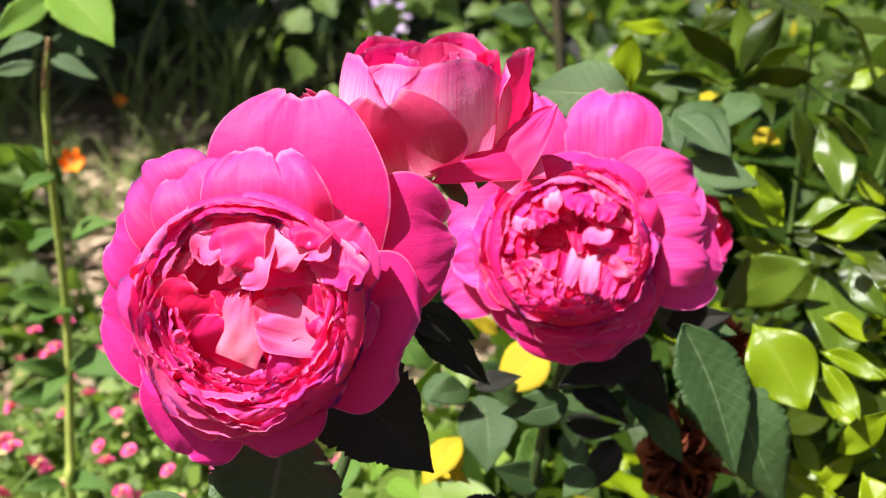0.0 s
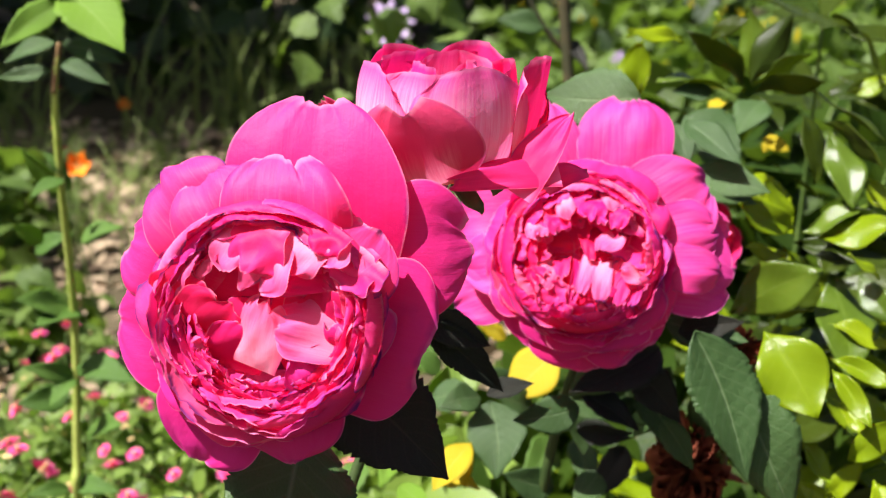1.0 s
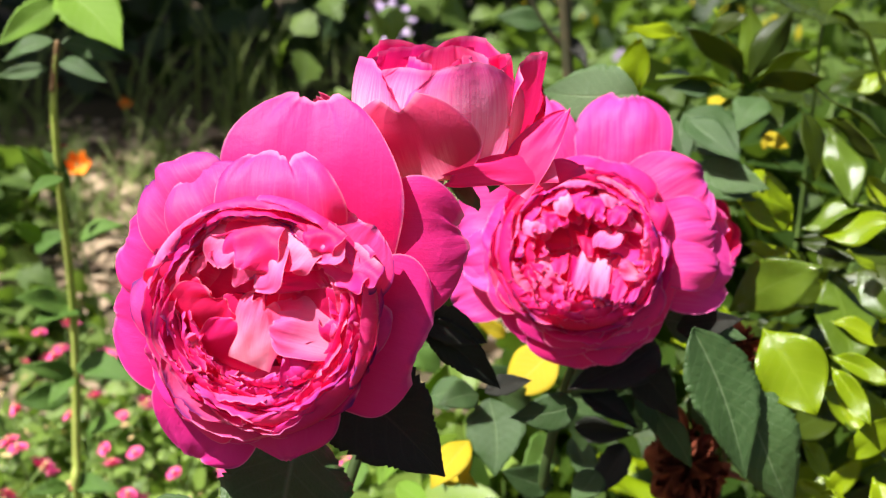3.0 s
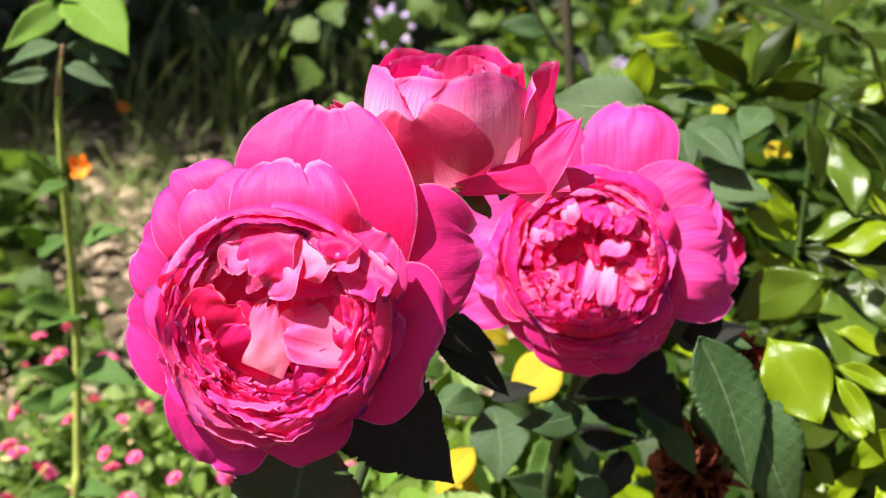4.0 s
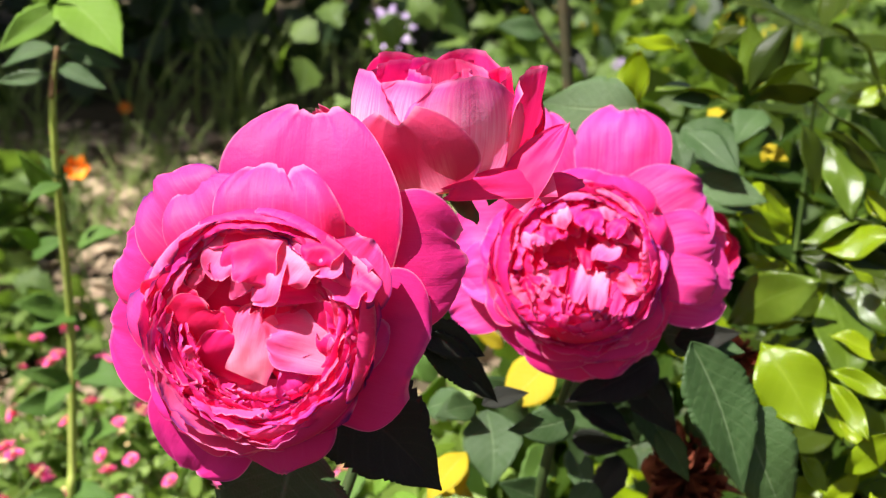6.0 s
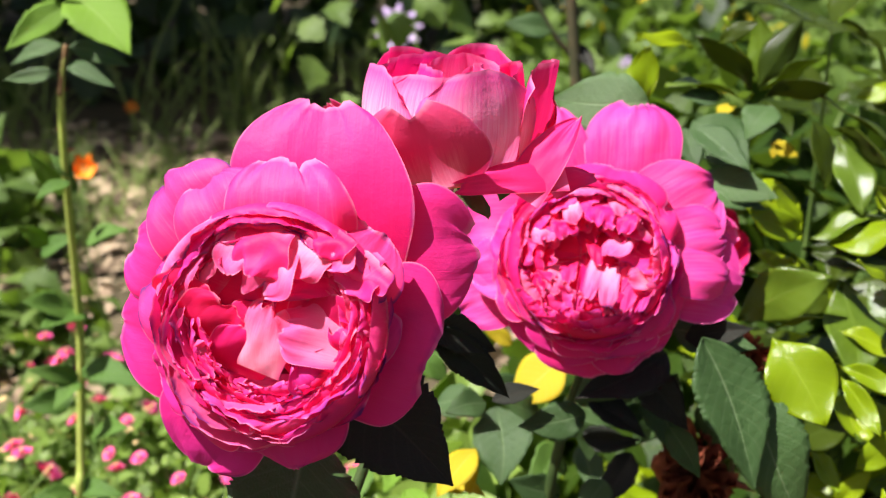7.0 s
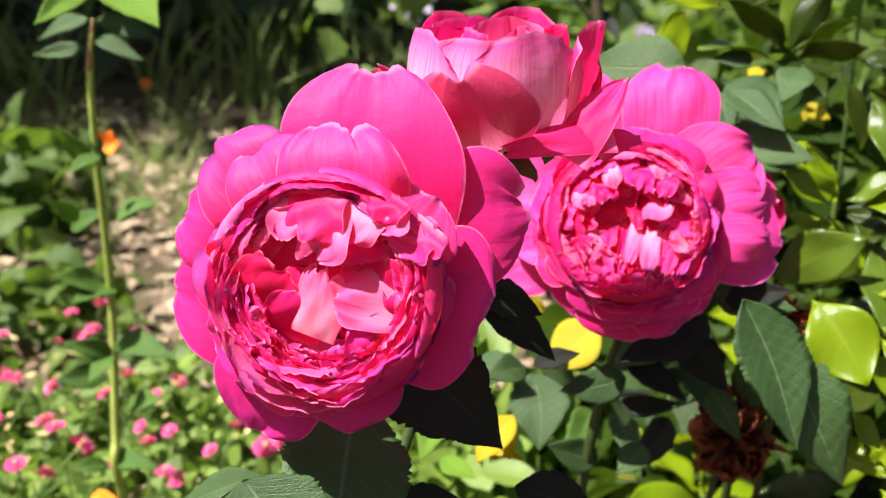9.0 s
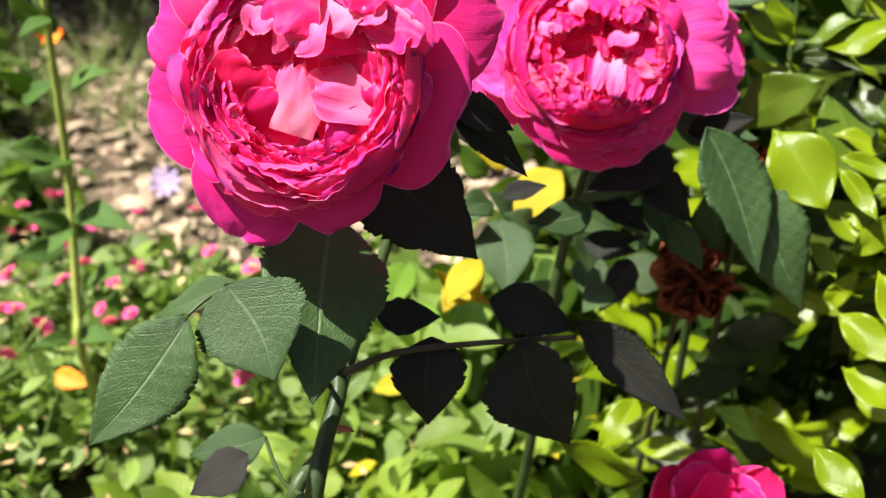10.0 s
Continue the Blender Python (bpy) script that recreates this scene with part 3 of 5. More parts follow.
def petal(parent, rng, material, base, tip, wide, face=(0, 0, 1), bend=(0, 0), square=2.6, widest=0.6, foot=0.5, cup=0.0, roll=0.0, wave=1.0, nicks=(), nu=33, nv=24, jag=0.0, layers=1, lobe=0.035):
    """One petal in the flower's own space, in millimetres: a sheet from base to tip whose upper side turns to face.
    bend: how far the two inner points of its spine stand off the straight line; square: how full the rim is; widest: where
    it is widest; cup: how far the sides turn up; roll: how far the rim turns back; nicks: (place across, depth) of tears;
    jag: how ragged the rim is; lobe: how uneven its outline is; layers: how many like it lie close behind."""
    b, t = Vector(base), Vector(tip)
    for i in range(1, layers):
        slip = Vector(rng.normal(0, 1.2, 3))
        back = (b - t).normalized() * i * 2.4 - Vector(face).normalized() * 0.9 * i + slip
        petal(parent, rng, FOLD_MATS[int(rng.integers(4))], b + back, t + back * 1.2, wide * rng.uniform(0.7, 1.05), Vector(face) + Vector(rng.normal(0, 0.12, 3)), bend, square, widest, foot, cup, roll, wave * 1.3, nu=21, nv=14, jag=jag)
    y = t - b
    ln = y.length
    y = y / ln
    z = Vector(face)
    z = (z - y * z.dot(y)).normalized()
    x = y.cross(z)
    s = np.linspace(-1, 1, nu)[None, :]
    v = np.linspace(0, 1, nv)[:, None]
    q = np.clip((v - widest) / (1.03 - widest), 0, 1)
    half = wide / 2 * (foot + (1 - foot) * np.sin(np.clip(v / widest, 0, 1) * np.pi / 2)) * np.clip(1 - q ** square, 0, 1) ** (1 / max(square, 1.4))
    ph = rng.uniform(0, 6.28, 8)
    fine = 0.5 * np.sin(s * 11 + ph[0]) + 0.35 * np.sin(s * 19 + ph[1]) + 0.2 * np.sin(s * 37 + ph[2])
    slow = 0.7 * np.sin(s * 2.6 + ph[3]) + 0.5 * np.sin(s * 5.3 + ph[4])
    cut = 1 + 0.008 * fine + lobe * (0.6 * slow + 0.5 * np.sin(s * 3.9 + ph[7]))
    cut = cut + jag * (0.045 * np.sin(s * 5.3 + ph[6]) + 0.03 * np.sin(s * 8.7 + ph[5]) + 0.022 * fine)
    for place, depth in nicks:
        cut = cut - depth * np.exp(-((s - place) / 0.07) ** 2)
    along = v * (1 + (cut - 1) * v ** 2)
    side = s * half * (1 + 0.015 * fine * v + lobe * np.sin(v * 8 + ph[2] + 2 * np.sign(s))) + 0.03 * wide * np.sin(v * 4 + ph[5])
    t1 = np.clip(along, 0, 1.05)
    up = 3 * t1 * (1 - t1) ** 2 * bend[0] + 3 * t1 ** 2 * (1 - t1) * bend[1]
    e = np.maximum(np.abs(s), np.clip(v, 0, 1))
    up = up + cup * s ** 2 * np.sin(np.pi * v * 0.6) - roll * np.clip((e - 0.72) / 0.28, 0, 1) ** 2 * v
    up = up + wave * (0.55 * slow * v ** 2 + 0.28 * fine * v ** 3 + 0.45 * np.sin(s * 3 + v * 5 + ph[6]) * v + 0.2 * np.sin(s * 7 - v * 9 + ph[7]) * v)
    up = up + wave * 0.5 * np.abs(np.sin(s * 1.7 + v * 1.1 + ph[4])) * v
    pts = (np.array(b)[None, None] + np.array(x)[None, None] * side[..., None] + np.array(y)[None, None] * (along * ln)[..., None] + np.array(z)[None, None] * up[..., None]) * 0.001
    uv = np.stack([np.broadcast_to(s * 0.5 + 0.5, (nv, nu)), np.broadcast_to(v, (nv, nu))], -1).reshape(-1, 2)
    part("petal", mesh_of("petal", pts.reshape(-1, 3), grid(nu, nv), material, uv, plan=np.stack([0.5 + side / wide, along + 0 * s], -1).reshape(-1, 2)), parent)


def arcs(parent, rng, centre, phis, rows, width, mats):
    """Wide ragged petals along the wall of the cup that lean in: rows of (radius, height) at the foot and at the rim."""
    for r0, z0, r1, z1 in rows:
        turn = rng.uniform(-18, 18)
        for phi in phis:
            a, b = r0 * 0.001, r1 * 0.001 * rng.uniform(0.97, 1.03)
            lo, hi = z0 * 0.001, (z1 + rng.uniform(-1, 1)) * 0.001
            prof = [(a, lo), (a * 1.03, lo + (hi - lo) * 0.6), (b * 0.6 + a * 0.4, hi), (b, hi + 0.0004)]
            me = petal_mesh(phi + turn + rng.uniform(-8, 8), width * rng.uniform(0.8, 1.2), prof, mats[int(rng.integers(len(mats)))], rng, edge=rng.uniform(0.1, 0.35), square=rng.uniform(2.5, 5), ruffle=rng.uniform(0.0008, 0.0018), foot=0.85, nu=33, nv=11, skew=rng.uniform(-0.4, 0.4), nick=rng.uniform(0.01, 0.035))
            part("petal", me, parent).matrix_basis = Matrix.Translation((centre[0] * 0.001, centre[1] * 0.001, 0))


def overlap(parent, rng, centre, phis, rows, wide, mats):
    """Ragged petals that fold in over the heart: rows of (radius, height) at the foot and at the rim."""
    for r0, z0, r1, z1 in rows:
        for phi in phis:
            a, b = radians(phi + rng.uniform(-9, 9)), radians(phi + rng.uniform(-16, 16))
            k = rng.uniform(0.94, 1.06)
            foot = (centre[0] + math.cos(a) * r0 * k, centre[1] + math.sin(a) * r0 * k, z0)
            rim = (centre[0] + math.cos(b) * r1 * k, centre[1] + math.sin(b) * r1 * k, z1 + rng.uniform(-1, 1))
            face = Vector((math.cos(a) * 0.4, math.sin(a) * 0.4, 1)) + Vector(rng.normal(0, 0.2, 3))
            petal(parent, rng, mats[int(rng.integers(len(mats)))], foot, rim, wide * rng.uniform(0.7, 1.3), face, bend=(2, 2), square=rng.uniform(3, 5), widest=0.7, foot=0.9, wave=rng.uniform(1, 2), jag=rng.uniform(0.3, 1.2), nu=23, nv=12)


# the large open rose
rng = np.random.default_rng(11)
rose_a = thing("rose", "large deep pink garden rose in full bloom on a thorny cane", "rose", "pink roses", at=frame_of((-0.0544, 0.3244, 0.5180), (-0.140, -0.960, 0.243), (0.000, 0.342, 0.940)))
P, W, R, D = PETAL, PETAL_PALE, PETAL_RED, PETAL_DRY
petal(rose_a, rng, P, (14, 14, -9), (59, 14, -12), 48, bend=(6, 10), square=2, widest=0.6, roll=3, foot=0.7, wave=1.2, nicks=((-0.55, 0.05),))
petal(rose_a, rng, P, (10, 5, -5), (11, 63, -9), 61, bend=(8, 12), square=2, widest=0.5, foot=0.8, wave=1.4, nicks=((-0.42, 0.035), (0.5, 0.02)))
petal(rose_a, rng, P, (11, -10, -6), (45, -21, -1), 56, bend=(4, 6), square=2.3, widest=0.6, foot=0.7, cup=-4, wave=0.9)
petal(rose_a, rng, P, (-17, -26, -4), (-34, -57, -2), 40, bend=(6, 8), square=1.9, widest=0.55, foot=0.7, wave=1.5)
petal(rose_a, rng, P, (0, -24, 6), (0, -56, 3), 43, bend=(7, 9), square=1.5, widest=0.45, foot=0.8, cup=-3, wave=1.5, nicks=((-0.5, 0.04),))
petal(rose_a, rng, P, (-27, -13, -5), (-60, -10, -4), 46, bend=(7, 10), square=1.7, widest=0.5, foot=0.8, wave=1.2, nicks=((0.05, 0.03),))
petal(rose_a, rng, P, (-25, 5, -3), (-55, 17, -2), 31, bend=(6, 9), square=2.1, widest=0.6, foot=0.7, roll=2, wave=1.2)
petal(rose_a, rng, D, (-19, 14, -2), (-42, 39, 0), 37, bend=(7, 10), square=2, widest=0.6, foot=0.7, roll=3, wave=1.8, nicks=((-0.3, 0.05),))
petal(rose_a, rng, D, (-9, 13, 3), (-26, 39, 7), 35, bend=(7, 11), square=2.1, widest=0.6, foot=0.7, roll=3, wave=1.8)
petal(rose_a, rng, D, (2, 7, 3), (2, 44, 12), 43, bend=(6, 11), square=2.3, widest=0.55, foot=0.8, roll=5, wave=1.95, nicks=((0.45, 0.06), (0.1, 0.02)))
petal(rose_a, rng, D, (13, -2, 3), (32, 21, 9), 35, bend=(6, 11), square=2.1, widest=0.6, foot=0.8, roll=2, wave=1.8)
petal(rose_a, rng, P, (13, -9, 3), (35, -1, 8), 33, bend=(6, 10), square=2.1, widest=0.6, foot=0.8, roll=1, wave=1.5)
petal(rose_a, rng, D, (-21, -6, 3), (-43, 8, 9), 35, bend=(6, 10), square=2.1, widest=0.6, foot=0.8, roll=1, wave=1.8)
petal(rose_a, rng, P, (-20, -17, 3), (-44, -20, 7), 37, bend=(6, 10), square=2.1, widest=0.6, foot=0.8, roll=1, wave=1.8)
petal(rose_a, rng, P, (-14, -24, 4), (-34, -38, 8), 37, bend=(6, 10), square=1.9, widest=0.6, foot=0.8, wave=1.8)
petal(rose_a, rng, P, (-10, -26, 6), (-20, -47, 9), 31, bend=(6, 9), square=1.8, widest=0.5, foot=0.8, wave=1.8)
petal(rose_a, rng, P, (5, -24, 5), (17, -39, 8), 37, bend=(6, 9), square=2.1, widest=0.6, foot=0.8, wave=1.8)
outer = len(rose_a.children)
cup_rings(rose_a, rng, [(0.0395, 0.014, 4), (0.0370, 0.017, 5), (0.0345, 0.0192, 5), (0.0318, 0.0204, 5), (0.0285, 0.0200, 5)], [P, D, D, W], low=-0.008)
for ob in list(rose_a.children)[outer:]:
    ob.matrix_basis = Matrix.Translation((-0.003, -0.0075, 0.001)) @ ob.matrix_basis
# a red hollow on one side, pale petals that fall over the heart, crumpled ones along the foot of the cup
fringe(rose_a, rng, range(0, 360, 60), 24, 3, 3, 4, 30, [R], 0.5)
arcs(rose_a, rng, (-3, -7.5), range(-45, 160, 48), [(38, 12, 33.5, 20.5), (35, 12, 30, 20), (31.5, 12, 26, 18), (28, 11, 23, 16)], 38, [P, D, W, P, R])
arcs(rose_a, rng, (-3, -7.5), (150, 190, 225), [(33, 9, 30, 18), (28, 6, 25.5, 15.5)], 36, [R, R, P])
arcs(rose_a, rng, (-3, -7.5), range(205, 335, 36), [(33, 9, 29.5, 18.5), (30, 8, 26.5, 17.5), (27, 8, 23.5, 16.5), (24, 8, 20, 15.5)], 30, [P, R, R, D])
# the cup leans back a little
for ob in list(rose_a.children)[outer:]:
    ob.matrix_basis = Matrix.Rotation(radians(-7), 4, "X") @ ob.matrix_basis
petal(rose_a, rng, R, (-31, -5, 9), (-9, -9, 6), 43, square=3, foot=0.9, wave=1.5)
petal(rose_a, rng, R, (25, -8, 9), (-3, -12, 6), 43, square=3, foot=0.9, wave=1.5)
petal(rose_a, rng, R, (-32, -4, 13), (-22, 5, 15), 28, bend=(2, 3), square=3, foot=0.9, wave=1.6, face=(0.5, 0.2, 1), jag=0.8, layers=2)
petal(rose_a, rng, R, (-26, -14, 11), (-14, -2, 15), 30, bend=(2, 3), square=3, foot=0.9, wave=1.6, face=(0.5, 0.2, 1), jag=0.8, layers=2)
petal(rose_a, rng, R, (-18, -23, 9), (-9, -9, 13), 22, bend=(2, 3), square=3, foot=0.9, wave=1.6, face=(0.5, 0.2, 1), jag=0.8)
petal(rose_a, rng, P, (27, 14, 14), (20, 7, 17), 28, bend=(3, 3), square=2.6, foot=0.8, wave=2.4, face=(-0.3, 0.5, 1), jag=1.2, layers=3)
petal(rose_a, rng, W, (20, 22, 15), (14, 14, 17), 24, bend=(3, 3), square=2.6, foot=0.8, wave=2.4, face=(-0.2, 0.5, 1), jag=1.2, layers=2)
petal(rose_a, rng, W, (13, 21, 14), (5, 10, 17), 22, bend=(3, 3), square=2.6, foot=0.8, wave=2.4, face=(0, 0.6, 1), jag=1.4, layers=3)
petal(rose_a, rng, W, (-1, 21, 14), (-9, 6, 18), 32, bend=(5, 2), square=2.8, foot=0.7, wave=3.2, face=(-0.1, 0.6, 1), nicks=((0.25, 0.18), (-0.55, 0.14)), jag=1.8, layers=2)
petal(rose_a, rng, R, (18, -19, 10), (15, 4, 15), 28, bend=(2, 2), square=3, foot=0.7, wave=2, face=(-0.2, 0.4, 1), jag=1)
petal(rose_a, rng, W, (-7, -22, 14), (-2, 0, 17), 19, bend=(4, 3), square=2.8, foot=0.9, wave=2.8, cup=-3, face=(-0.2, 0.5, 1), jag=1, nicks=((0.6, 0.08),))
petal(rose_a, rng, W, (24, -13, 14), (2, -7, 19), 22, bend=(3, 4), square=2.2, foot=0.6, wave=2.8, cup=-3, face=(0.0, 0.6, 1), jag=1, nicks=((-0.3, 0.06),))
petal(rose_a, rng, P, (19, -29, 14), (9, -16, 17), 20, bend=(3, 4), square=2.2, foot=0.6, wave=2.8, face=(0.0, 0.4, 1), jag=1, layers=2)
petal(rose_a, rng, R, (23, -22, 12), (18, -7, 17), 20, bend=(3, 4), square=2.0, foot=0.6, wave=2.4, face=(-0.3, 0.6, 1), jag=1, layers=2)
petal(rose_a, rng, P, (20, 6, 14), (1, 3, 17), 7, bend=(2, 3), square=2, foot=0.7, wave=2, face=(0, 0.5, 1), jag=1)
petal(rose_a, rng, W, (28, -14, 14), (24, -7, 19), 11, bend=(2, 2), square=2.4, foot=0.8, wave=2.4, face=(-0.3, 0.4, 1), jag=1.4)
petal(rose_a, rng, W, (-29, -19, 13), (-22, -12, 17), 7, bend=(2, 2), square=2, foot=0.8, wave=1.6, face=(0.3, 0.3, 1), jag=1)
petal(rose_a, rng, R, (-21, -36, 13), (-17, -23, 17), 22, bend=(2, 1), square=2.4, foot=0.8, wave=3, jag=1)
petal(rose_a, rng, R, (-5, -37, 14), (-5, -26, 17), 22, bend=(2, 1), square=2.4, foot=0.8, wave=3, jag=1)
petal(rose_a, rng, P, (8, -35, 14), (7, -23, 18), 22, bend=(2, 1), square=2.4, foot=0.8, wave=3, jag=1)
sepals(rose_a, rng, 0.028, -0.018)

# the rose further back
rng = np.random.default_rng(23)
rose_b = thing("rose", "pink garden rose in full bloom with a crowded frilled heart", "rose", "pink roses", at=frame_of((0.0607, 0.4645, 0.4790), (-0.060, -0.859, 0.504), (0.000, 0.342, 0.940)))
petal(rose_b, rng, PETAL_FADED, (-27, -12, -16), (-58, -20, -22), 29, bend=(6, 8), square=1.9, widest=0.6, wave=2.3)
petal(rose_b, rng, PETAL_FADED, (-4, 34, -12), (-15, 78, -8), 25, bend=(5, 7), square=1.6, widest=0.6, wave=1.7)
petal(rose_b, rng, PETAL_FADED, (21, 25, -10), (24, 80, -9), 47, bend=(2, 13), square=2, widest=0.62, foot=0.6, cup=-3, wave=2.6, nicks=((0.4, 0.04),))
petal(rose_b, rng, PETAL_FADED, (29, 14, -12), (72, 19, -16), 24, bend=(5, 7), square=2, widest=0.6, wave=2.3)
petal(rose_b, rng, PETAL_FADED, (26, 0, -10), (72, -5, -13), 50, bend=(6, 8), square=2, widest=0.6, wave=2.3, nicks=((-0.3, 0.04),))
petal(rose_b, rng, PETAL_FADED, (21, 16, -8), (60, 39, -7), 45, bend=(6, 11), square=2.1, widest=0.6, foot=0.7, wave=2.8)
petal(rose_b, rng, PETAL_FADED, (23, 5, -6), (64, 13, -5), 34, bend=(6, 11), square=2.1, widest=0.65, foot=0.7, wave=2.3)
petal(rose_b, rng, PETAL_FADED, (28, -4, -3), (65, -4, -5), 25, bend=(8, 12), square=2, widest=0.65, foot=0.7, cup=-3, wave=1.4)
petal(rose_b, rng, PETAL_FADED, (-22, 14, -10), (-57, 13, -12), 50, bend=(6, 9), square=2.1, widest=0.6, foot=0.7, wave=2.3)
petal(rose_b, rng, PETAL_FADED, (-19, 0, -8), (-53, -4, -8), 31, bend=(6, 9), square=2, widest=0.6, foot=0.7, wave=2.3)
petal(rose_b, rng, P, (7, -14, -6), (28, -43, -8), 45, bend=(6, 10), square=2.1, widest=0.6, foot=0.8, wave=1.5)
petal(rose_b, rng, P, (2, -16, -7), (5, -51, -9), 52, bend=(6, 10), square=2, widest=0.55, foot=0.8, wave=1.8)
petal(rose_b, rng, P, (-6, -17, -5), (-18, -43, -5), 45, bend=(6, 10), square=2.1, widest=0.6, foot=0.8, wave=1.5)
petal(rose_b, rng, P, (12, -9, -4), (38, -30, -4), 45, bend=(6, 10), square=2.1, widest=0.6, foot=0.8, wave=1.5)
petal(rose_b, rng, P, (2, -14, -2), (-1, -43, 0), 60, bend=(6, 9), square=2.3, widest=0.6, foot=0.9, wave=1.8)
petal(rose_b, rng, P, (7, -15, 0), (16, -39, 3), 58, bend=(6, 9), square=2.3, widest=0.6, foot=0.9, wave=1.8)
petal(rose_b, rng, P, (-9, -15, 0), (-18, -35, 3), 52, bend=(6, 9), square=2.3, widest=0.6, foot=0.9, wave=1.8)
petal(rose_b, rng, P, (-17, -7, -1), (-42, -12, 2), 39, bend=(6, 9), square=2.3, widest=0.6, foot=0.9, wave=1.5)
petal(rose_b, rng, P, (-17, 4, 0), (-42, 15, 3), 34, bend=(6, 10), square=2.1, widest=0.6, foot=0.8, roll=2, wave=1.8)
petal(rose_b, rng, P, (-11, 12, 2), (-31, 26, 5), 31, bend=(6, 10), square=2.1, widest=0.6, foot=0.8, roll=2, wave=1.8)
petal(rose_b, rng, P, (9, 14, 2), (15, 44, 6), 50, bend=(5, 10), square=2.3, widest=0.6, foot=0.8, roll=4, wave=2.1)
petal(rose_b, rng, P, (20, 11, 2), (35, 28, 6), 31, bend=(5, 10), square=2.1, widest=0.6, foot=0.8, roll=4, wave=1.8)
petal(rose_b, rng, P, (17, 1, 3), (39, 11, 6), 29, bend=(5, 10), square=2.1, widest=0.6, foot=0.8, roll=4, wave=1.8)
petal(rose_b, rng, P, (14, -5, 3), (38, -8, 7), 37, bend=(5, 10), square=2.3, widest=0.6, foot=0.8, roll=3, wave=1.5)
petal(rose_b, rng, P, (12, -12, 3), (31, -25, 6), 34, bend=(5, 10), square=2.3, widest=0.6, foot=0.8, roll=2, wave=1.5)
cup_rings(rose_b, rng, [(0.0420, 0.010, 5), (0.0395, 0.0135, 5), (0.0368, 0.016, 5), (0.0340, 0.0178, 6)], [P, D, D, W], low=-0.008)
fringe(rose_b, rng, range(0, 360, 60), 26, 5, 3, 9, 26, [R], 0.5)
folds(rose_b, rng, range(0, 360, 40), [(0.0305, 0.0160)], 26, [R, D, P], low=-0.003, frill=0.0026)
arcs(rose_b, rng, (0, 0), range(0, 360, 40), [(36, 10, 31.5, 17.5), (33, 10, 28.5, 17.5)], 27, [P, D, W, R])
overlap(rose_b, rng, (0, 0), range(0, 360, 30), [(30, 10, 24.5, 17), (26, 9, 20.5, 16), (21, 8, 15, 14)], 16, [P, D, W, R])
petal(rose_b, rng, R, (-27, 0, 9), (-1, -2, 6), 52, square=3, foot=0.9, wave=2.4)
petal(rose_b, rng, R, (24, 0, 9), (-1, -5, 6), 52, square=3, foot=0.9, wave=2.4)
petal(rose_b, rng, W, (-8, 26, 15), (-6, 14, 20), 9, bend=(2, 2), square=2, wave=1.6, face=(-0.3, 0.4, 1))
petal(rose_b, rng, P, (6, 25, 15), (4, 13, 20), 13, bend=(2, 2), square=3, wave=2.88, face=(-0.1, 0.5, 1), jag=1.5, layers=2)
petal(rose_b, rng, W, (-21, 14, 15), (-18, 5, 20), 14, bend=(2, 2), square=3, wave=2.88, face=(0.1, 0.5, 1), jag=1.5, layers=2)
petal(rose_b, rng, P, (-11, 17, 15), (-10, 8, 20), 12, bend=(2, 2), square=2.4, wave=2.4, face=(0.2, 0.5, 1), jag=1.5, layers=2)
petal(rose_b, rng, P, (17, 21, 15), (14, 10, 20), 14, bend=(2, 2), square=2.4, wave=2.4, face=(-0.2, 0.5, 1), jag=1.5, layers=3)
petal(rose_b, rng, W, (19, 9, 13), (8, 0, 19), 13, bend=(3, 2), square=2.4, wave=1.6, face=(-0.2, 0.6, 1), jag=1)
petal(rose_b, rng, W, (27, -12, 14), (17, -10, 19), 12, bend=(2, 2), square=2.6, wave=1.92, face=(-0.3, 0.5, 1), jag=1)
petal(rose_b, rng, W, (-15, 2, 7), (-18, -17, 17), 12, bend=(3, 3), square=3, foot=0.7, wave=1.28, face=(0.2, 0.6, 1), jag=1.2)
petal(rose_b, rng, P, (-7, 0, 7), (-10, -12, 15), 9, bend=(3, 3), square=3, foot=0.7, wave=1.28, face=(-0.3, 0.5, 1), jag=1.2)
petal(rose_b, rng, P, (-1, 3, 6), (-6, -26, 16), 6, bend=(3, 3), square=1.6, foot=0.7, wave=1.28, face=(0.6, 0.3, 1))
petal(rose_b, rng, W, (5, 1, 8), (-1, -19, 17), 7, bend=(3, 3), square=3, foot=0.8, wave=0.96, face=(0.1, 0.5, 1))
petal(rose_b, rng, R, (1, 10, 8), (4, -4, 15), 8, bend=(3, 3), square=1.6, foot=0.8, wave=1.28, face=(0.5, 0.3, 1))
petal(rose_b, rng, W, (11, -1, 10), (8, -23, 18), 9, bend=(3, 3), square=2.4, foot=0.8, wave=0.96, face=(-0.1, 0.5, 1))
petal(rose_b, rng, P, (20, -3, 10), (14, -25, 17), 12, bend=(3, 3), square=2.2, foot=0.8, wave=1.28, face=(-0.3, 0.5, 1), jag=1)
petal(rose_b, rng, D, (25, -14, 12), (20, -25, 18), 10, bend=(2, 2), square=2.2, wave=2.56, face=(-0.4, 0.4, 1), jag=1.5)
petal(rose_b, rng, P, (-23, -28, 13), (-19, -22, 18), 13, bend=(2, 2), square=3, wave=2.56, face=(0.2, 0.3, 1), jag=1.5)
sepals(rose_b, rng, 0.028, -0.018)

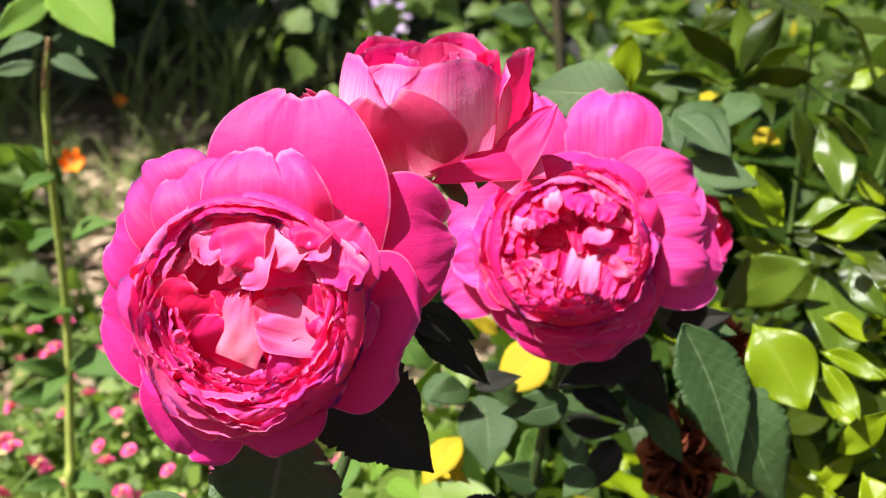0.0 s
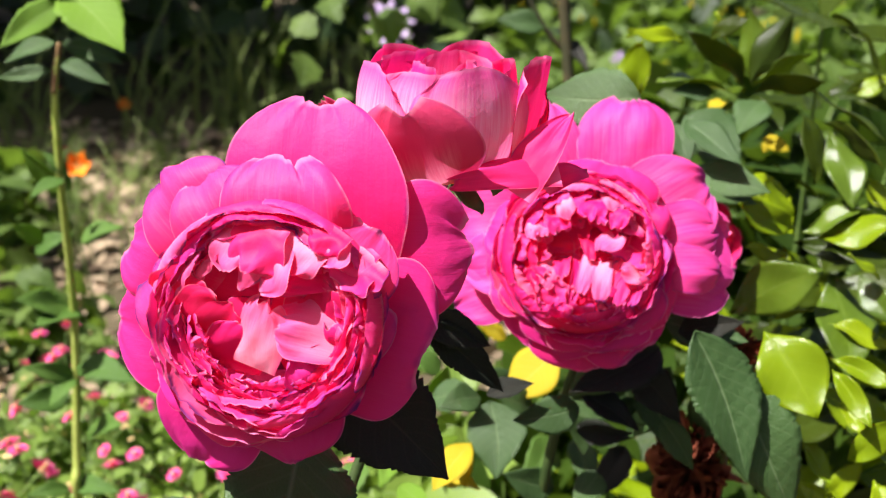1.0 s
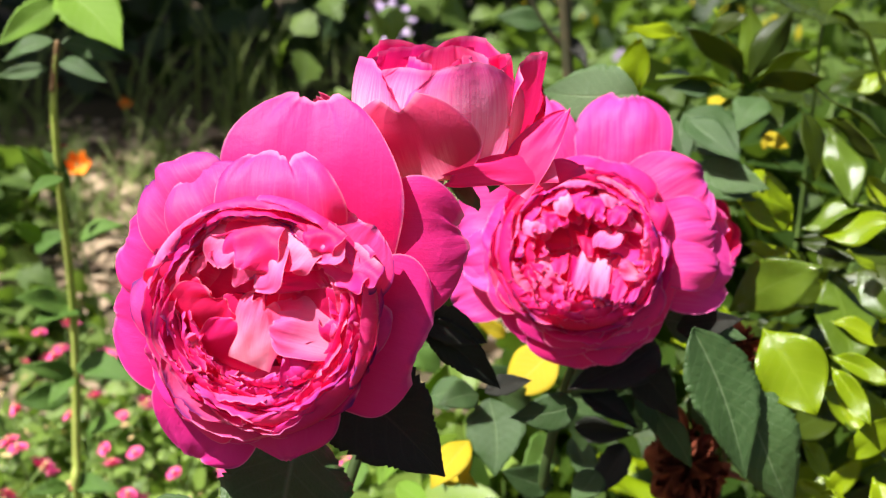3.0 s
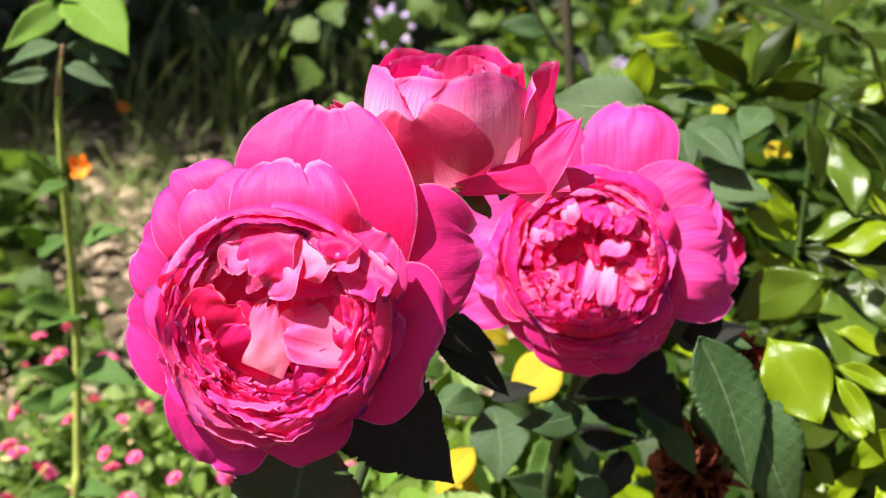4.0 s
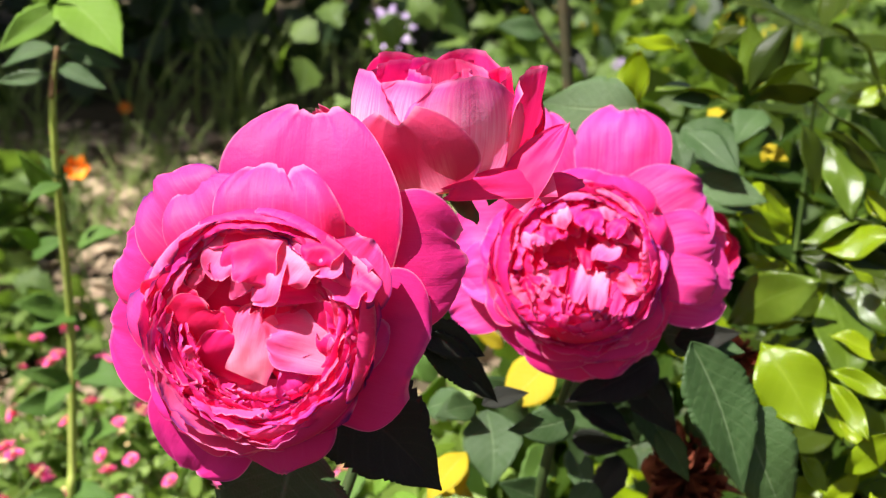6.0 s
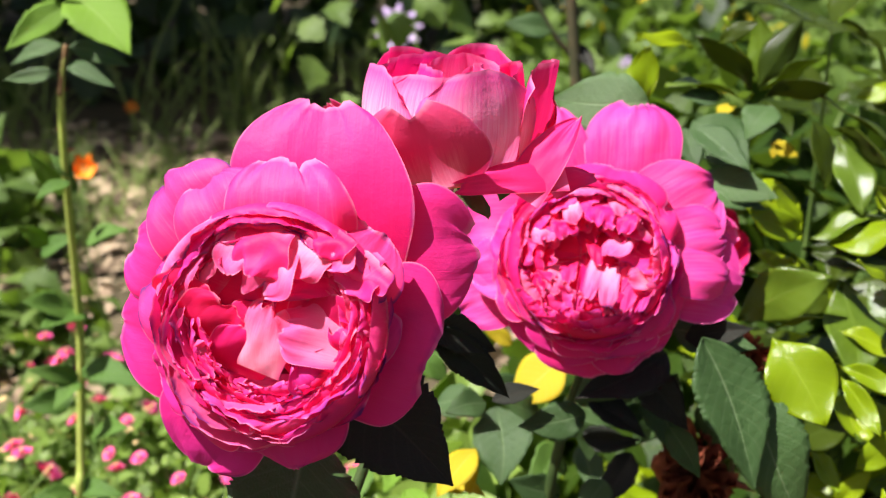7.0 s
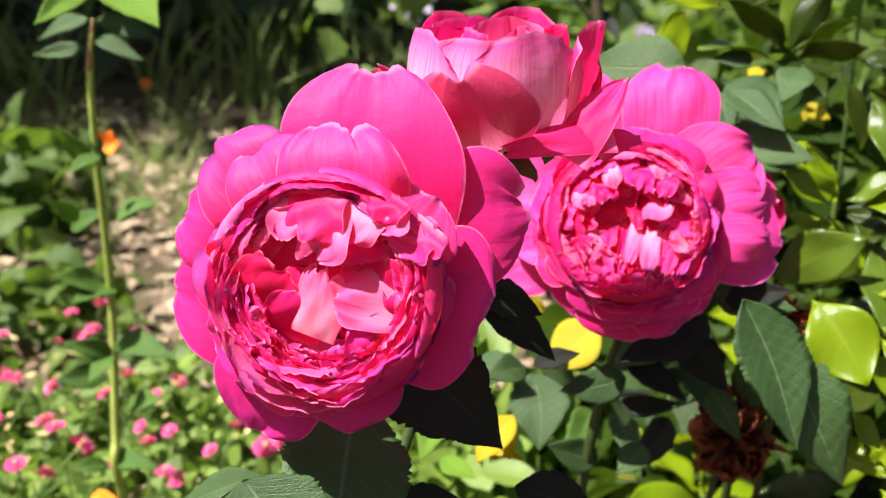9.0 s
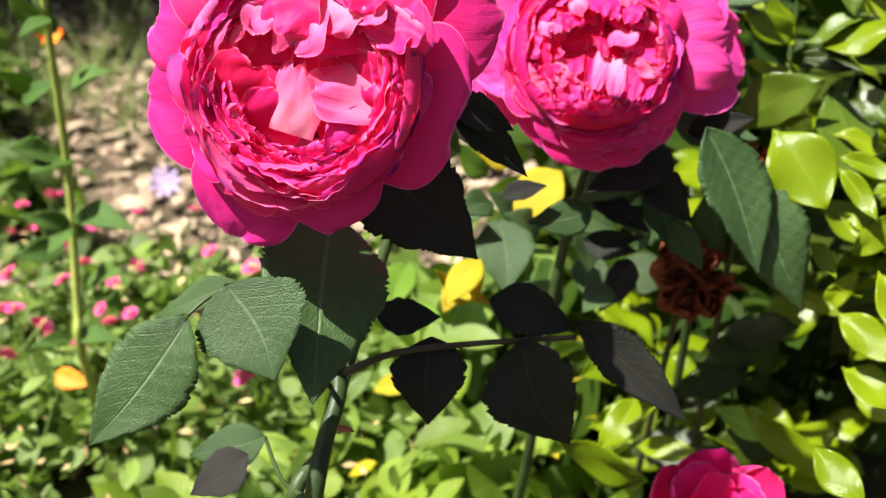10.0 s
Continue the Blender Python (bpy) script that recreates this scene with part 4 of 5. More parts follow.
# the half-open rose
rng = np.random.default_rng(31)
rose_c = thing("rose", "half-open pink rose with pale outer petals", "rose", "pink roses", at=frame_of((-0.0029, 0.3814, 0.5429), (0.030, -0.020, 0.997), (0.000, 0.940, -0.342)))
S = PETAL_STRIPED
for phi, width, r, z, mat, lean, kw in [
    (-158, 44, 0.0285, 0.0430, S, 1.28, dict(edge=0.12, square=5.0, ruffle=0.001)),
    (-70, 44, 0.0290, 0.0455, S, 1.28, dict(edge=0.10, square=5.0, ruffle=0.001)),
    (-16, 28, 0.0335, 0.0470, PETAL, 0.98, dict(edge=0.10, square=4.0)),
    (22, 26, 0.0360, 0.0360, PETAL_RED, 1.0, dict(edge=0.3)),
    (70, 46, 0.0300, 0.0445, PETAL, 1.05, dict(edge=0.12, square=5.0)),
    (130, 46, 0.0310, 0.0430, PETAL, 1.05, dict(edge=0.12, square=5.0)),
    (-110, 62, 0.0230, 0.0420, S, 1.30, dict(edge=0.08, square=5.0)),
    (10, 62, 0.0230, 0.0420, PETAL, 1.30, dict(edge=0.08, square=5.0)),
    (130, 62, 0.0230, 0.0430, PETAL, 1.30, dict(edge=0.08, square=5.0)),
    (-60, 70, 0.0160, 0.0425, PETAL, 1.40, dict(edge=0.08, square=5.0)),
    (80, 70, 0.0160, 0.0435, S, 1.40, dict(edge=0.08, square=5.0)),
    (200, 70, 0.0100, 0.0420, PETAL, 1.50, dict(edge=0.08, square=5.0)),
    (20, 70, 0.0090, 0.0420, S, 1.50, dict(edge=0.08, square=5.0)),
]:
    bowl(rose_c, rng, phi, width, r, z, mat, low=0.0, lean=lean, **kw)
# Front petals whose shaded upper part is painted by their material.
petal(rose_c, rng, PETAL_SHADED, (-5, -20, 1), (-16, -41, 32), 49, bend=(12, 5), square=1.8, widest=0.45, foot=0.6, cup=-7, wave=0.8, face=(-0.2, -1, 0.1))
petal(rose_c, rng, PETAL_SHADED, (-16, -20, 4), (-42, -24, 32), 16, bend=(5, 3), square=1.6, foot=0.8, wave=0.8, face=(-0.5, -0.85, 0.1))
petal(rose_c, rng, P, (40, -24, 10), (2, -31, 7), 13, bend=(3, 4), square=1.8, widest=0.3, foot=1.0, cup=-3, wave=1.4, nicks=((0.4, 0.08), (-0.2, 0.05)), face=(-0.1, -0.7, 0.73))
petal(rose_c, rng, P, (24, -29, 3), (44, -13, 27), 16, bend=(3, 4), square=1.4, widest=0.35, foot=0.9, wave=1.4, face=(-0.2, -0.8, 0.6))
# Added red petal that stands for a sliver of shade behind the strip.
petal(rose_c, rng, R, (9, 4, 0), (37, 11, 6), 9, bend=(3, 4), square=1.9, widest=0.5, foot=0.8, wave=0.9, face=(0, -0.4, 0.9))
petal(rose_c, rng, P, (36, -9, -1), (53, 3, 2), 11, bend=(3, 4), square=1.9, widest=0.5, foot=0.8, wave=0.9, face=(0, -0.5, 0.8))
sepals(rose_c, rng, 0.022, 0.0)

# canes and leaves
cane("stem", [rose_a.matrix_world @ Vector((0, 0, -0.014)), (-0.0624, 0.3766, 0.4161), (-0.0549, 0.3365, 0.3906), (-0.0603, 0.3176, 0.3738), (-0.0654, 0.3028, 0.3539), (-0.0835, 0.3005, 0.2546), (-0.03, 0.40, -0.01)], [0.003, 0.0032, 0.0034, 0.0034, 0.0036, 0.0042, 0.006], STEM_GREEN, rose_a)
LA = ROSE_LEAVES
# Shadow of the large rose on this leaf is in its colour.
leaf(rose_a, YOUNG_SHADE_LEAVES, (-0.0464, 0.3592, 0.4740), (-0.0013, 0.3360, 0.4404), VIEW, 1.0)
leaf(rose_a, LA, (-0.0551, 0.3592, 0.4500), (-0.0570, 0.2890, 0.4142), VIEW, 0.95)
spray = cane("petiole", [(-0.0573, 0.3342, 0.3857), (-0.0723, 0.3129, 0.4213), (-0.0894, 0.3073, 0.4430), (-0.1020, 0.3001, 0.4386)], [0.0013, 0.001, 0.0008, 0.0006], STEM_GREEN, rose_a, 6)
leaf(spray, LA, (-0.1011, 0.2997, 0.4377), (-0.1358, 0.2745, 0.4054), VIEW, 0.85)
leaf(spray, LA, (-0.0889, 0.3085, 0.4456), (-0.0735, 0.2855, 0.4218), VIEW, 1.9)
leaf(spray, LA, (-0.0851, 0.3172, 0.4410), (-0.1168, 0.3102, 0.4353), VIEW, 0.6)
compound = cane("petiole", [(-0.0549, 0.3365, 0.3906), (-0.0327, 0.3350, 0.4009), (0.0029, 0.3456, 0.3980), (0.0386, 0.3450, 0.3996)], [0.0018, 0.0014, 0.0012, 0.001], STEM_DARK, rose_a)
# These leaflets are coloured near black for the shadow of the large rose.
leaf(compound, YOUNG_SHADE_LEAVES, (-0.0402, 0.3503, 0.4092), (-0.0147, 0.3494, 0.4094), VIEW, 1.25)
leaf(compound, YOUNG_SHADE_LEAVES, (-0.0185, 0.3458, 0.4014), (-0.0187, 0.3268, 0.3730), VIEW, 1.9)
leaf(compound, YOUNG_SHADE_LEAVES, (0.0045, 0.3511, 0.4144), (0.0388, 0.3447, 0.4036), VIEW, 0.85)
leaf(compound, YOUNG_SHADE_LEAVES, (0.0172, 0.3439, 0.4002), (0.0326, 0.3244, 0.3604), VIEW, 1.7)
leaf(compound, YOUNG_SHADE_LEAVES, (0.0388, 0.3459, 0.4060), (0.0817, 0.3232, 0.3734), VIEW, 0.52)
leaf(rose_a, YOUNG_SHADE_LEAVES, (-0.0104, 0.3671, 0.4892), (0.0234, 0.3670, 0.4595), VIEW, 0.5)
leaf(rose_a, YOUNG_SHADE_LEAVES, (-0.0131, 0.3856, 0.4815), (0.0177, 0.3902, 0.4647), VIEW, 1.0)
thorn(rose_a, (-0.0539, 0.3025, 0.3892), (1.000, 0.000, 0.000))
cane("stem", [rose_c.matrix_world @ Vector((0, 0, 0)), (-0.0049, 0.4016, 0.5253), (-0.0105, 0.4197, 0.4874), (-0.0450, 0.3875, 0.3938), (-0.0553, 0.3563, 0.3741), (-0.0624, 0.3374, 0.3570), (-0.0738, 0.3251, 0.3070), (-0.02, 0.43, -0.01)], [0.0026, 0.0026, 0.0026, 0.0026, 0.0028, 0.003, 0.0035, 0.005], STEM_GREEN, rose_c)
cane("stem", [rose_b.matrix_world @ Vector((0, 0, -0.014)), (0.0673, 0.4919, 0.4227), (0.0595, 0.4980, 0.3809), (0.0509, 0.4988, 0.3246), (0.0404, 0.5297, 0.1756), (0.02, 0.62, -0.01)], [0.0026, 0.0026, 0.0028, 0.003, 0.0035, 0.005], STEM_GREEN, rose_b)
leaf(rose_b, LA, (0.1127, 0.4527, 0.4465), (0.1390, 0.4180, 0.3892), VIEW, 0.86)
leaf(rose_b, LA, (0.1363, 0.4510, 0.4271), (0.1632, 0.4227, 0.3642), VIEW, 0.75)
leaf(rose_b, LA, (0.1067, 0.4699, 0.3914), (0.1190, 0.4526, 0.3730), VIEW, 0.9)
leaf(rose_b, LA, (0.1060, 0.4775, 0.4414), (0.1403, 0.4566, 0.4425), VIEW, 0.8)
leaf(rose_b, LA, (0.1025, 0.4828, 0.4269), (0.0591, 0.4742, 0.4032), VIEW, 0.9)
leaf(rose_b, LA, (0.0994, 0.5041, 0.3976), (0.1180, 0.4821, 0.3666), VIEW, 1.0)
leaf(rose_b, LA, (0.0247, 0.5352, 0.3661), (0.0264, 0.5035, 0.3376), VIEW, 1.35)
leaf(rose_b, LA, (-0.0076, 0.5357, 0.3676), (0.0141, 0.5189, 0.3799), VIEW, 1.0)
leaf(rose_b, LA, (0.0937, 0.5146, 0.5434), (0.0465, 0.5259, 0.5453), VIEW, 1.0)
leaf(rose_b, LA, (0.1379, 0.6096, 0.5121), (0.1661, 0.5826, 0.4963), VIEW, 1.3)
leaf(rose_b, LA, (0.1255, 0.5791, 0.4868), (0.1688, 0.5558, 0.4813), VIEW, 0.8)
leaf(rose_b, LA, (0.0621, 0.5368, 0.3706), (0.0954, 0.5319, 0.3572), VIEW, 0.9)
leaf(rose_b, LA, (0.1020, 0.4998, 0.4152), (0.0639, 0.5000, 0.3865), VIEW, 1.0)
leaf(rose_b, LA, (0.0846, 0.5242, 0.3943), (0.1188, 0.5215, 0.3577), VIEW, 0.9)
leaf(rose_b, LA, (0.1229, 0.5242, 0.3943), (0.0986, 0.5276, 0.3453), VIEW, 0.8)
leaf(rose_b, LA, (0.1446, 0.5401, 0.3796), (0.1566, 0.5325, 0.3296), VIEW, 0.9)
leaf(rose_b, YOUNG_SHADE_LEAVES, (0.0732, 0.5309, 0.3542), (0.1016, 0.5196, 0.3524), VIEW, 1.0)
leaf(rose_b, LA, (0.0822, 0.5547, 0.3613), (0.0806, 0.5424, 0.3274), VIEW, 1.0)

# a further rose low beside the cane
rng = np.random.default_rng(37)
rose_d = thing("rose", "single pink rose low among the leaves", "rose", "pink roses", at=frame_of((0.1122, 0.3713, 0.2790), (0.050, -0.354, 0.927), (0.000, 0.940, -0.342)))
for phi, r, z in [(-90, 0.030, 0.020), (-30, 0.030, 0.024), (30, 0.030, 0.024), (90, 0.029, 0.024), (150, 0.031, 0.022), (-150, 0.031, 0.020)]:
    bowl(rose_d, rng, phi, 44, r, z, PETAL, low=-0.01, lean=1.1, edge=0.35, square=2.2, ruffle=0.001, nick=0.003)
cup_rings(rose_d, rng, [(0.024, 0.020, 4), (0.017, 0.019, 4)], [PETAL], low=-0.008)
cane("stem", [rose_d.matrix_world @ Vector((0, 0, -0.008)), (0.1158, 0.3826, 0.2098), (0.14, 0.50, 0.0)], [0.003, 0.003, 0.005], STEM, rose_d)

# a spent rose half hidden behind
rng = np.random.default_rng(39)
rose_e = thing("rose", "dark pink rose half hidden behind another bloom", "rose", "pink roses", at=frame_of((0.1407, 0.5663, 0.4516), (0.450, -0.713, 0.526), (0.000, 0.342, 0.940)))
for phi in range(0, 360, 60):
    guard(rose_e, rng, phi, 34, 0.030, 0.002, PETAL, low=-0.010, edge=0.2)
cup_rings(rose_e, rng, [(0.022, 0.012, 5), (0.016, 0.012, 4)], [PETAL, PETAL_RED], low=-0.006)
cane("stem", [rose_e.matrix_world @ Vector((0, 0, -0.008)), (0.1576, 0.5784, 0.3679), (0.16, 0.66, -0.01)], [0.002, 0.0025, 0.004], STEM_GREEN, rose_e)
low_spray = cane("petiole", [(-0.0647, 0.3053, 0.3545), (-0.0798, 0.3322, 0.3448), (-0.0889, 0.3565, 0.3486)], [0.0014, 0.001, 0.0008], STEM_GREEN, rose_a)
leaf(low_spray, LA, (-0.0889, 0.3565, 0.3486), (-0.1190, 0.3470, 0.3495), VIEW, 0.9)
leaf(low_spray, YOUNG_SHADE_LEAVES, (-0.0939, 0.3413, 0.3512), (-0.1185, 0.3319, 0.3411), VIEW, 1.1)

# bare dark cane behind the bloom
old_cane = thing("rose_cane", "dark reddish rose cane behind the blooms", "rose cane", at=(0.12, 0.95, 0.0))
cane("stem", [(0.12, 0.95, -0.01), (0.1170, 0.9406, 0.3688), (0.1099, 0.9478, 0.4765), (0.1012, 0.9581, 0.5632)], [0.006, 0.006, 0.0055, 0.005], STEM_DARK, old_cane)
cane("twig", [(0.1099, 0.9530, 0.4906), (0.0874, 0.9514, 0.5156), (0.0693, 0.9531, 0.5494)], [0.003, 0.0025, 0.002], STEM_DARK, old_cane, 6)
leaf(old_cane, YOUNG_SHADE_LEAVES, (0.1099, 0.9581, 0.5048), (0.1258, 0.9295, 0.4847), VIEW, 0.6)
leaf(old_cane, LA, (0.0874, 0.9514, 0.5156), (0.0467, 0.9345, 0.5276), VIEW, 0.8)

# ---------------------------------------------------------------- tall shoot
shoot = thing("rose_shoot", "tall young rose shoot with fresh green leaves", "rose shoot", at=(-0.30, 0.80, 0.0))
cane("stem", [(-0.30, 0.80, -0.01), (-0.2867, 0.7224, 0.1788), (-0.2850, 0.7261, 0.2182), (-0.2773, 0.7346, 0.3291), (-0.2674, 0.7142, 0.4487), (-0.2640, 0.7144, 0.5078), (-0.2591, 0.7198, 0.5372)], [0.005, 0.0036, 0.0034, 0.0031, 0.0028, 0.0024, 0.0018], STEM_LIGHT, shoot)
cane("stem_tip", [(-0.2648, 0.7131, 0.5042), (-0.2621, 0.7166, 0.5226), (-0.2591, 0.7198, 0.5372)], [0.0024, 0.0024, 0.002], STEM_RED, shoot)
for b, t, w in [((-0.2602, 0.7340, 0.5614), (-0.2887, 0.6944, 0.5404), 0.75), ((-0.2587, 0.7372, 0.5703), (-0.2114, 0.6954, 0.5432), 0.95), ((-0.2754, 0.7340, 0.5614), (-0.2622, 0.7224, 0.5882), 0.9)]:
    leaf(shoot, FRESH_LEAVES, b, t, VIEW, w)
for b, t, w in [((-0.2663, 0.7183, 0.5185), (-0.2997, 0.7071, 0.5168), 0.55), ((-0.2610, 0.7203, 0.5239), (-0.2258, 0.7064, 0.5150), 0.55), ((-0.2619, 0.7343, 0.5330), (-0.2222, 0.7312, 0.5246), 0.6), ((-0.2677, 0.7349, 0.5348), (-0.3104, 0.7410, 0.5222), 0.5)]:
    leaf(shoot, LA, b, t, VIEW, w)
thorn(shoot, (-0.2632, 0.7144, 0.5078), (1.000, 0.068, 0.188), 0.004)
thorn(shoot, (-0.2657, 0.7149, 0.4797), (-1.000, 0.068, 0.188), 0.005)
thorn(shoot, (-0.2644, 0.7152, 0.4661), (1.000, 0.034, 0.094), 0.006)
for b, t, w in [((-0.2764, 0.7230, 0.2973), (-0.2084, 0.6841, 0.3074), 0.7), ((-0.2773, 0.7201, 0.2894), (-0.3148, 0.6868, 0.3150), 0.7), ((-0.2785, 0.7201, 0.2894), (-0.2907, 0.6758, 0.2848), 0.8), ((-0.2764, 0.7374, 0.3371), (-0.2987, 0.6768, 0.3458), 0.8), ((-0.2807, 0.7382, 0.3390), (-0.3143, 0.6855, 0.3697), 0.8), ((-0.2654, 0.7359, 0.3914), (-0.2224, 0.7239, 0.4169), 1.0), ((-0.2666, 0.7294, 0.4319), (-0.2909, 0.7182, 0.4597), 0.9), ((-0.2747, 0.7233, 0.2397), (-0.2242, 0.6915, 0.2694), 0.7), ((-0.2902, 0.7273, 0.1921), (-0.2342, 0.6909, 0.2092), 0.6), ((-0.2947, 0.7257, 0.1880), (-0.3229, 0.6897, 0.2060), 0.7), ((-0.2947, 0.7515, 0.2589), (-0.3398, 0.7114, 0.2656), 0.8)]:
    leaf(shoot, MID_LEAVES, b, Vector(b).lerp(Vector(t), 0.68), VIEW, w * 1.1)

# ---------------------------------------------------------------- glossy shrub
shrub = thing("evergreen_shrub", "evergreen shrub with glossy yellow-green leaves", "shrub", at=(0.30, 0.80, 0.0))
rng = np.random.default_rng(5)


def whorl(c, size, meshes, count=6, lean=(0, -0.4, 0), lift=0.3):
    a0 = rng.uniform(0, 6.28)
    for j in range(count):
        a = a0 + j * 2.4
        y = Vector((math.cos(a), math.sin(a) * 0.9, lift + rng.uniform(-0.35, 0.35)))
        leaf(shrub, meshes, c + y * 0.004, c + y * size * rng.uniform(0.7, 1.1), UP + Vector(rng.normal(0, 0.3, 3)) + Vector(lean))


for i in range(100):
    c = Vector((rng.uniform(0.13, 0.55), rng.uniform(0.60, 1.0), rng.uniform(0.12, 0.55)))
    if c.z > 0.36 and c.y < 0.74:
        continue
    if c.x < 0.13 + 0.35 * (c.y - 0.6) - 0.2 * max(0, 0.3 - c.z):
        continue
    # Higher whorls mostly take the tone that is darkened for shade.
    whorl(c, rng.uniform(0.05, 0.07), SUNLIT_LEAVES if rng.random() < (0.75 if c.z < 0.36 else 0.22) else SHADED_GLOSSY_LEAVES)
    if i % 2 == 0:
        cane("branch", [(0.30 + rng.uniform(-0.05, 0.05), 0.80, 0.0), ((c.x + 0.30) / 2, (c.y + 0.80) / 2 + 0.03, c.z * 0.6), c], [0.003, 0.0022, 0.0014], STEM, shrub, 6)
LI, GL, GM = SUNLIT_LEAVES, SHADED_GLOSSY_LEAVES, MID_GLOSSY_LEAVES
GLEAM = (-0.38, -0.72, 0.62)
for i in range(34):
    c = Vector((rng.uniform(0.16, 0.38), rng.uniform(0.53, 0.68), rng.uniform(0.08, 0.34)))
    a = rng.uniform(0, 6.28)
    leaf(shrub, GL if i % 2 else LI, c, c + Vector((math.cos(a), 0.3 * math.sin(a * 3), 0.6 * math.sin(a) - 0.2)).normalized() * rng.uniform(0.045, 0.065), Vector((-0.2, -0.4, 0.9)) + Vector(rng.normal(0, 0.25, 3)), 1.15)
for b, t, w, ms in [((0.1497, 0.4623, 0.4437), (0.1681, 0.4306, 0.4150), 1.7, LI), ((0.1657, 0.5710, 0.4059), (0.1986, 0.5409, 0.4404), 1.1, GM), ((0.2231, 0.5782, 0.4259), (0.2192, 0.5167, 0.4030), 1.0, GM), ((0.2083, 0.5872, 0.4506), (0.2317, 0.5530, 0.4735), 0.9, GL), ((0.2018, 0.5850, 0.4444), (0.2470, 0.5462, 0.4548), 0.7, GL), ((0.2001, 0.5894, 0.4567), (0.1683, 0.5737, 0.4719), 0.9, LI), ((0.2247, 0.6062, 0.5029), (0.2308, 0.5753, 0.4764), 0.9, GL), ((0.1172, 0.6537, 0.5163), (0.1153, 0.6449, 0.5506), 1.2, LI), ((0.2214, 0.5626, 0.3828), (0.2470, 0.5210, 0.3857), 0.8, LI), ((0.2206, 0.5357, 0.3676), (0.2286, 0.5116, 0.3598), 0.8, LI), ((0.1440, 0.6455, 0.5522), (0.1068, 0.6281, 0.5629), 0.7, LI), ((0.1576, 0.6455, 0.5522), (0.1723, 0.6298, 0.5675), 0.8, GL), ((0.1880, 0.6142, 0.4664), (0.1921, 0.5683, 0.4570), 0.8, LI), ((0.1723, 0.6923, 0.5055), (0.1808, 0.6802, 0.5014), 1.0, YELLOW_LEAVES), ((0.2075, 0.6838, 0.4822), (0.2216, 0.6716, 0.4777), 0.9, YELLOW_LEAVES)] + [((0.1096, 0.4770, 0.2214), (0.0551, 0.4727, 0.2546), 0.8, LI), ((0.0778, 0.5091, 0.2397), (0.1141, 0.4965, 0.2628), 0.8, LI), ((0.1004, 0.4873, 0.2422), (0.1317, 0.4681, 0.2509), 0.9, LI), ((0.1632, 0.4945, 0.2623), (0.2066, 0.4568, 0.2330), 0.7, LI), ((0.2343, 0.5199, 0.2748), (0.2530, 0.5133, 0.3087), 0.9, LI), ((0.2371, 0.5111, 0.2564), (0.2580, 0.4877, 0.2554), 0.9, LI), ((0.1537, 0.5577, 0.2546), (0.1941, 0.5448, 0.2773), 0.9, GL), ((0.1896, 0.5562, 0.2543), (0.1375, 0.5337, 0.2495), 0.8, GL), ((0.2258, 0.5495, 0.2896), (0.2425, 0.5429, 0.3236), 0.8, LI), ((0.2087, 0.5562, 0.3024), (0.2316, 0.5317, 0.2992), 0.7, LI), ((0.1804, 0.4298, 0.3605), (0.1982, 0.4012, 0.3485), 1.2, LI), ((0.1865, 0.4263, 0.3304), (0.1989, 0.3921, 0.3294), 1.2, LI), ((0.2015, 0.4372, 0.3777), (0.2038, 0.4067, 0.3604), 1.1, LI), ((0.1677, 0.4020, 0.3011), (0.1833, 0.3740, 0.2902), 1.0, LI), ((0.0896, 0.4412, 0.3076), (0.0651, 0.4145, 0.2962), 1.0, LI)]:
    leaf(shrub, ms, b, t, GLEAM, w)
AWAY, FLAT, SIDE = (0.35, 0.50, 0.70), (0.10, 0.10, 1.0), (-0.25, -0.40, 0.85)
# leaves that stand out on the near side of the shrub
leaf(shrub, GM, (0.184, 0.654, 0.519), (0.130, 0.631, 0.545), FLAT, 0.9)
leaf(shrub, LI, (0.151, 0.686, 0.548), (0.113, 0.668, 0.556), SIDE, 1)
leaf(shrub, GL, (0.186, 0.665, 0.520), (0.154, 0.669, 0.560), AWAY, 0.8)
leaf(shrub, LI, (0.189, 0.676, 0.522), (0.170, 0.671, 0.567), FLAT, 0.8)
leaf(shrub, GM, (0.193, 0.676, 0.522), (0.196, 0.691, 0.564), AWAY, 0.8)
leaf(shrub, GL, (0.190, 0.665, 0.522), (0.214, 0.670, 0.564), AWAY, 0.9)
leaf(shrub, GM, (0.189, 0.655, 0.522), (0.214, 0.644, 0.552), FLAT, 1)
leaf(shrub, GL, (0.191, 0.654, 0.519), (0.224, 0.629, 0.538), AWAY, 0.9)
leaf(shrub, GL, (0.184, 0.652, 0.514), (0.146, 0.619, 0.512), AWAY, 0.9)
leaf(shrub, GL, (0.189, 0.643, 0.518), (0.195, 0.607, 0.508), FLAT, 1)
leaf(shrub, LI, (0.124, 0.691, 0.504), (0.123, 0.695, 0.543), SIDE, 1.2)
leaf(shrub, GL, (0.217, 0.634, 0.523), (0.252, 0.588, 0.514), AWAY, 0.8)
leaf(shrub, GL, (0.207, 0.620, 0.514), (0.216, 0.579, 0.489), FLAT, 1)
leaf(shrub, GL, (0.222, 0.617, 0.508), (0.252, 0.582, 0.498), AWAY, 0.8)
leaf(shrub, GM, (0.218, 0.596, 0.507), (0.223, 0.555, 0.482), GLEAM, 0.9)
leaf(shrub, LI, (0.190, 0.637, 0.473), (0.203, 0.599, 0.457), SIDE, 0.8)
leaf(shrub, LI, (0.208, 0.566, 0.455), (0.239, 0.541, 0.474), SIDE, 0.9)
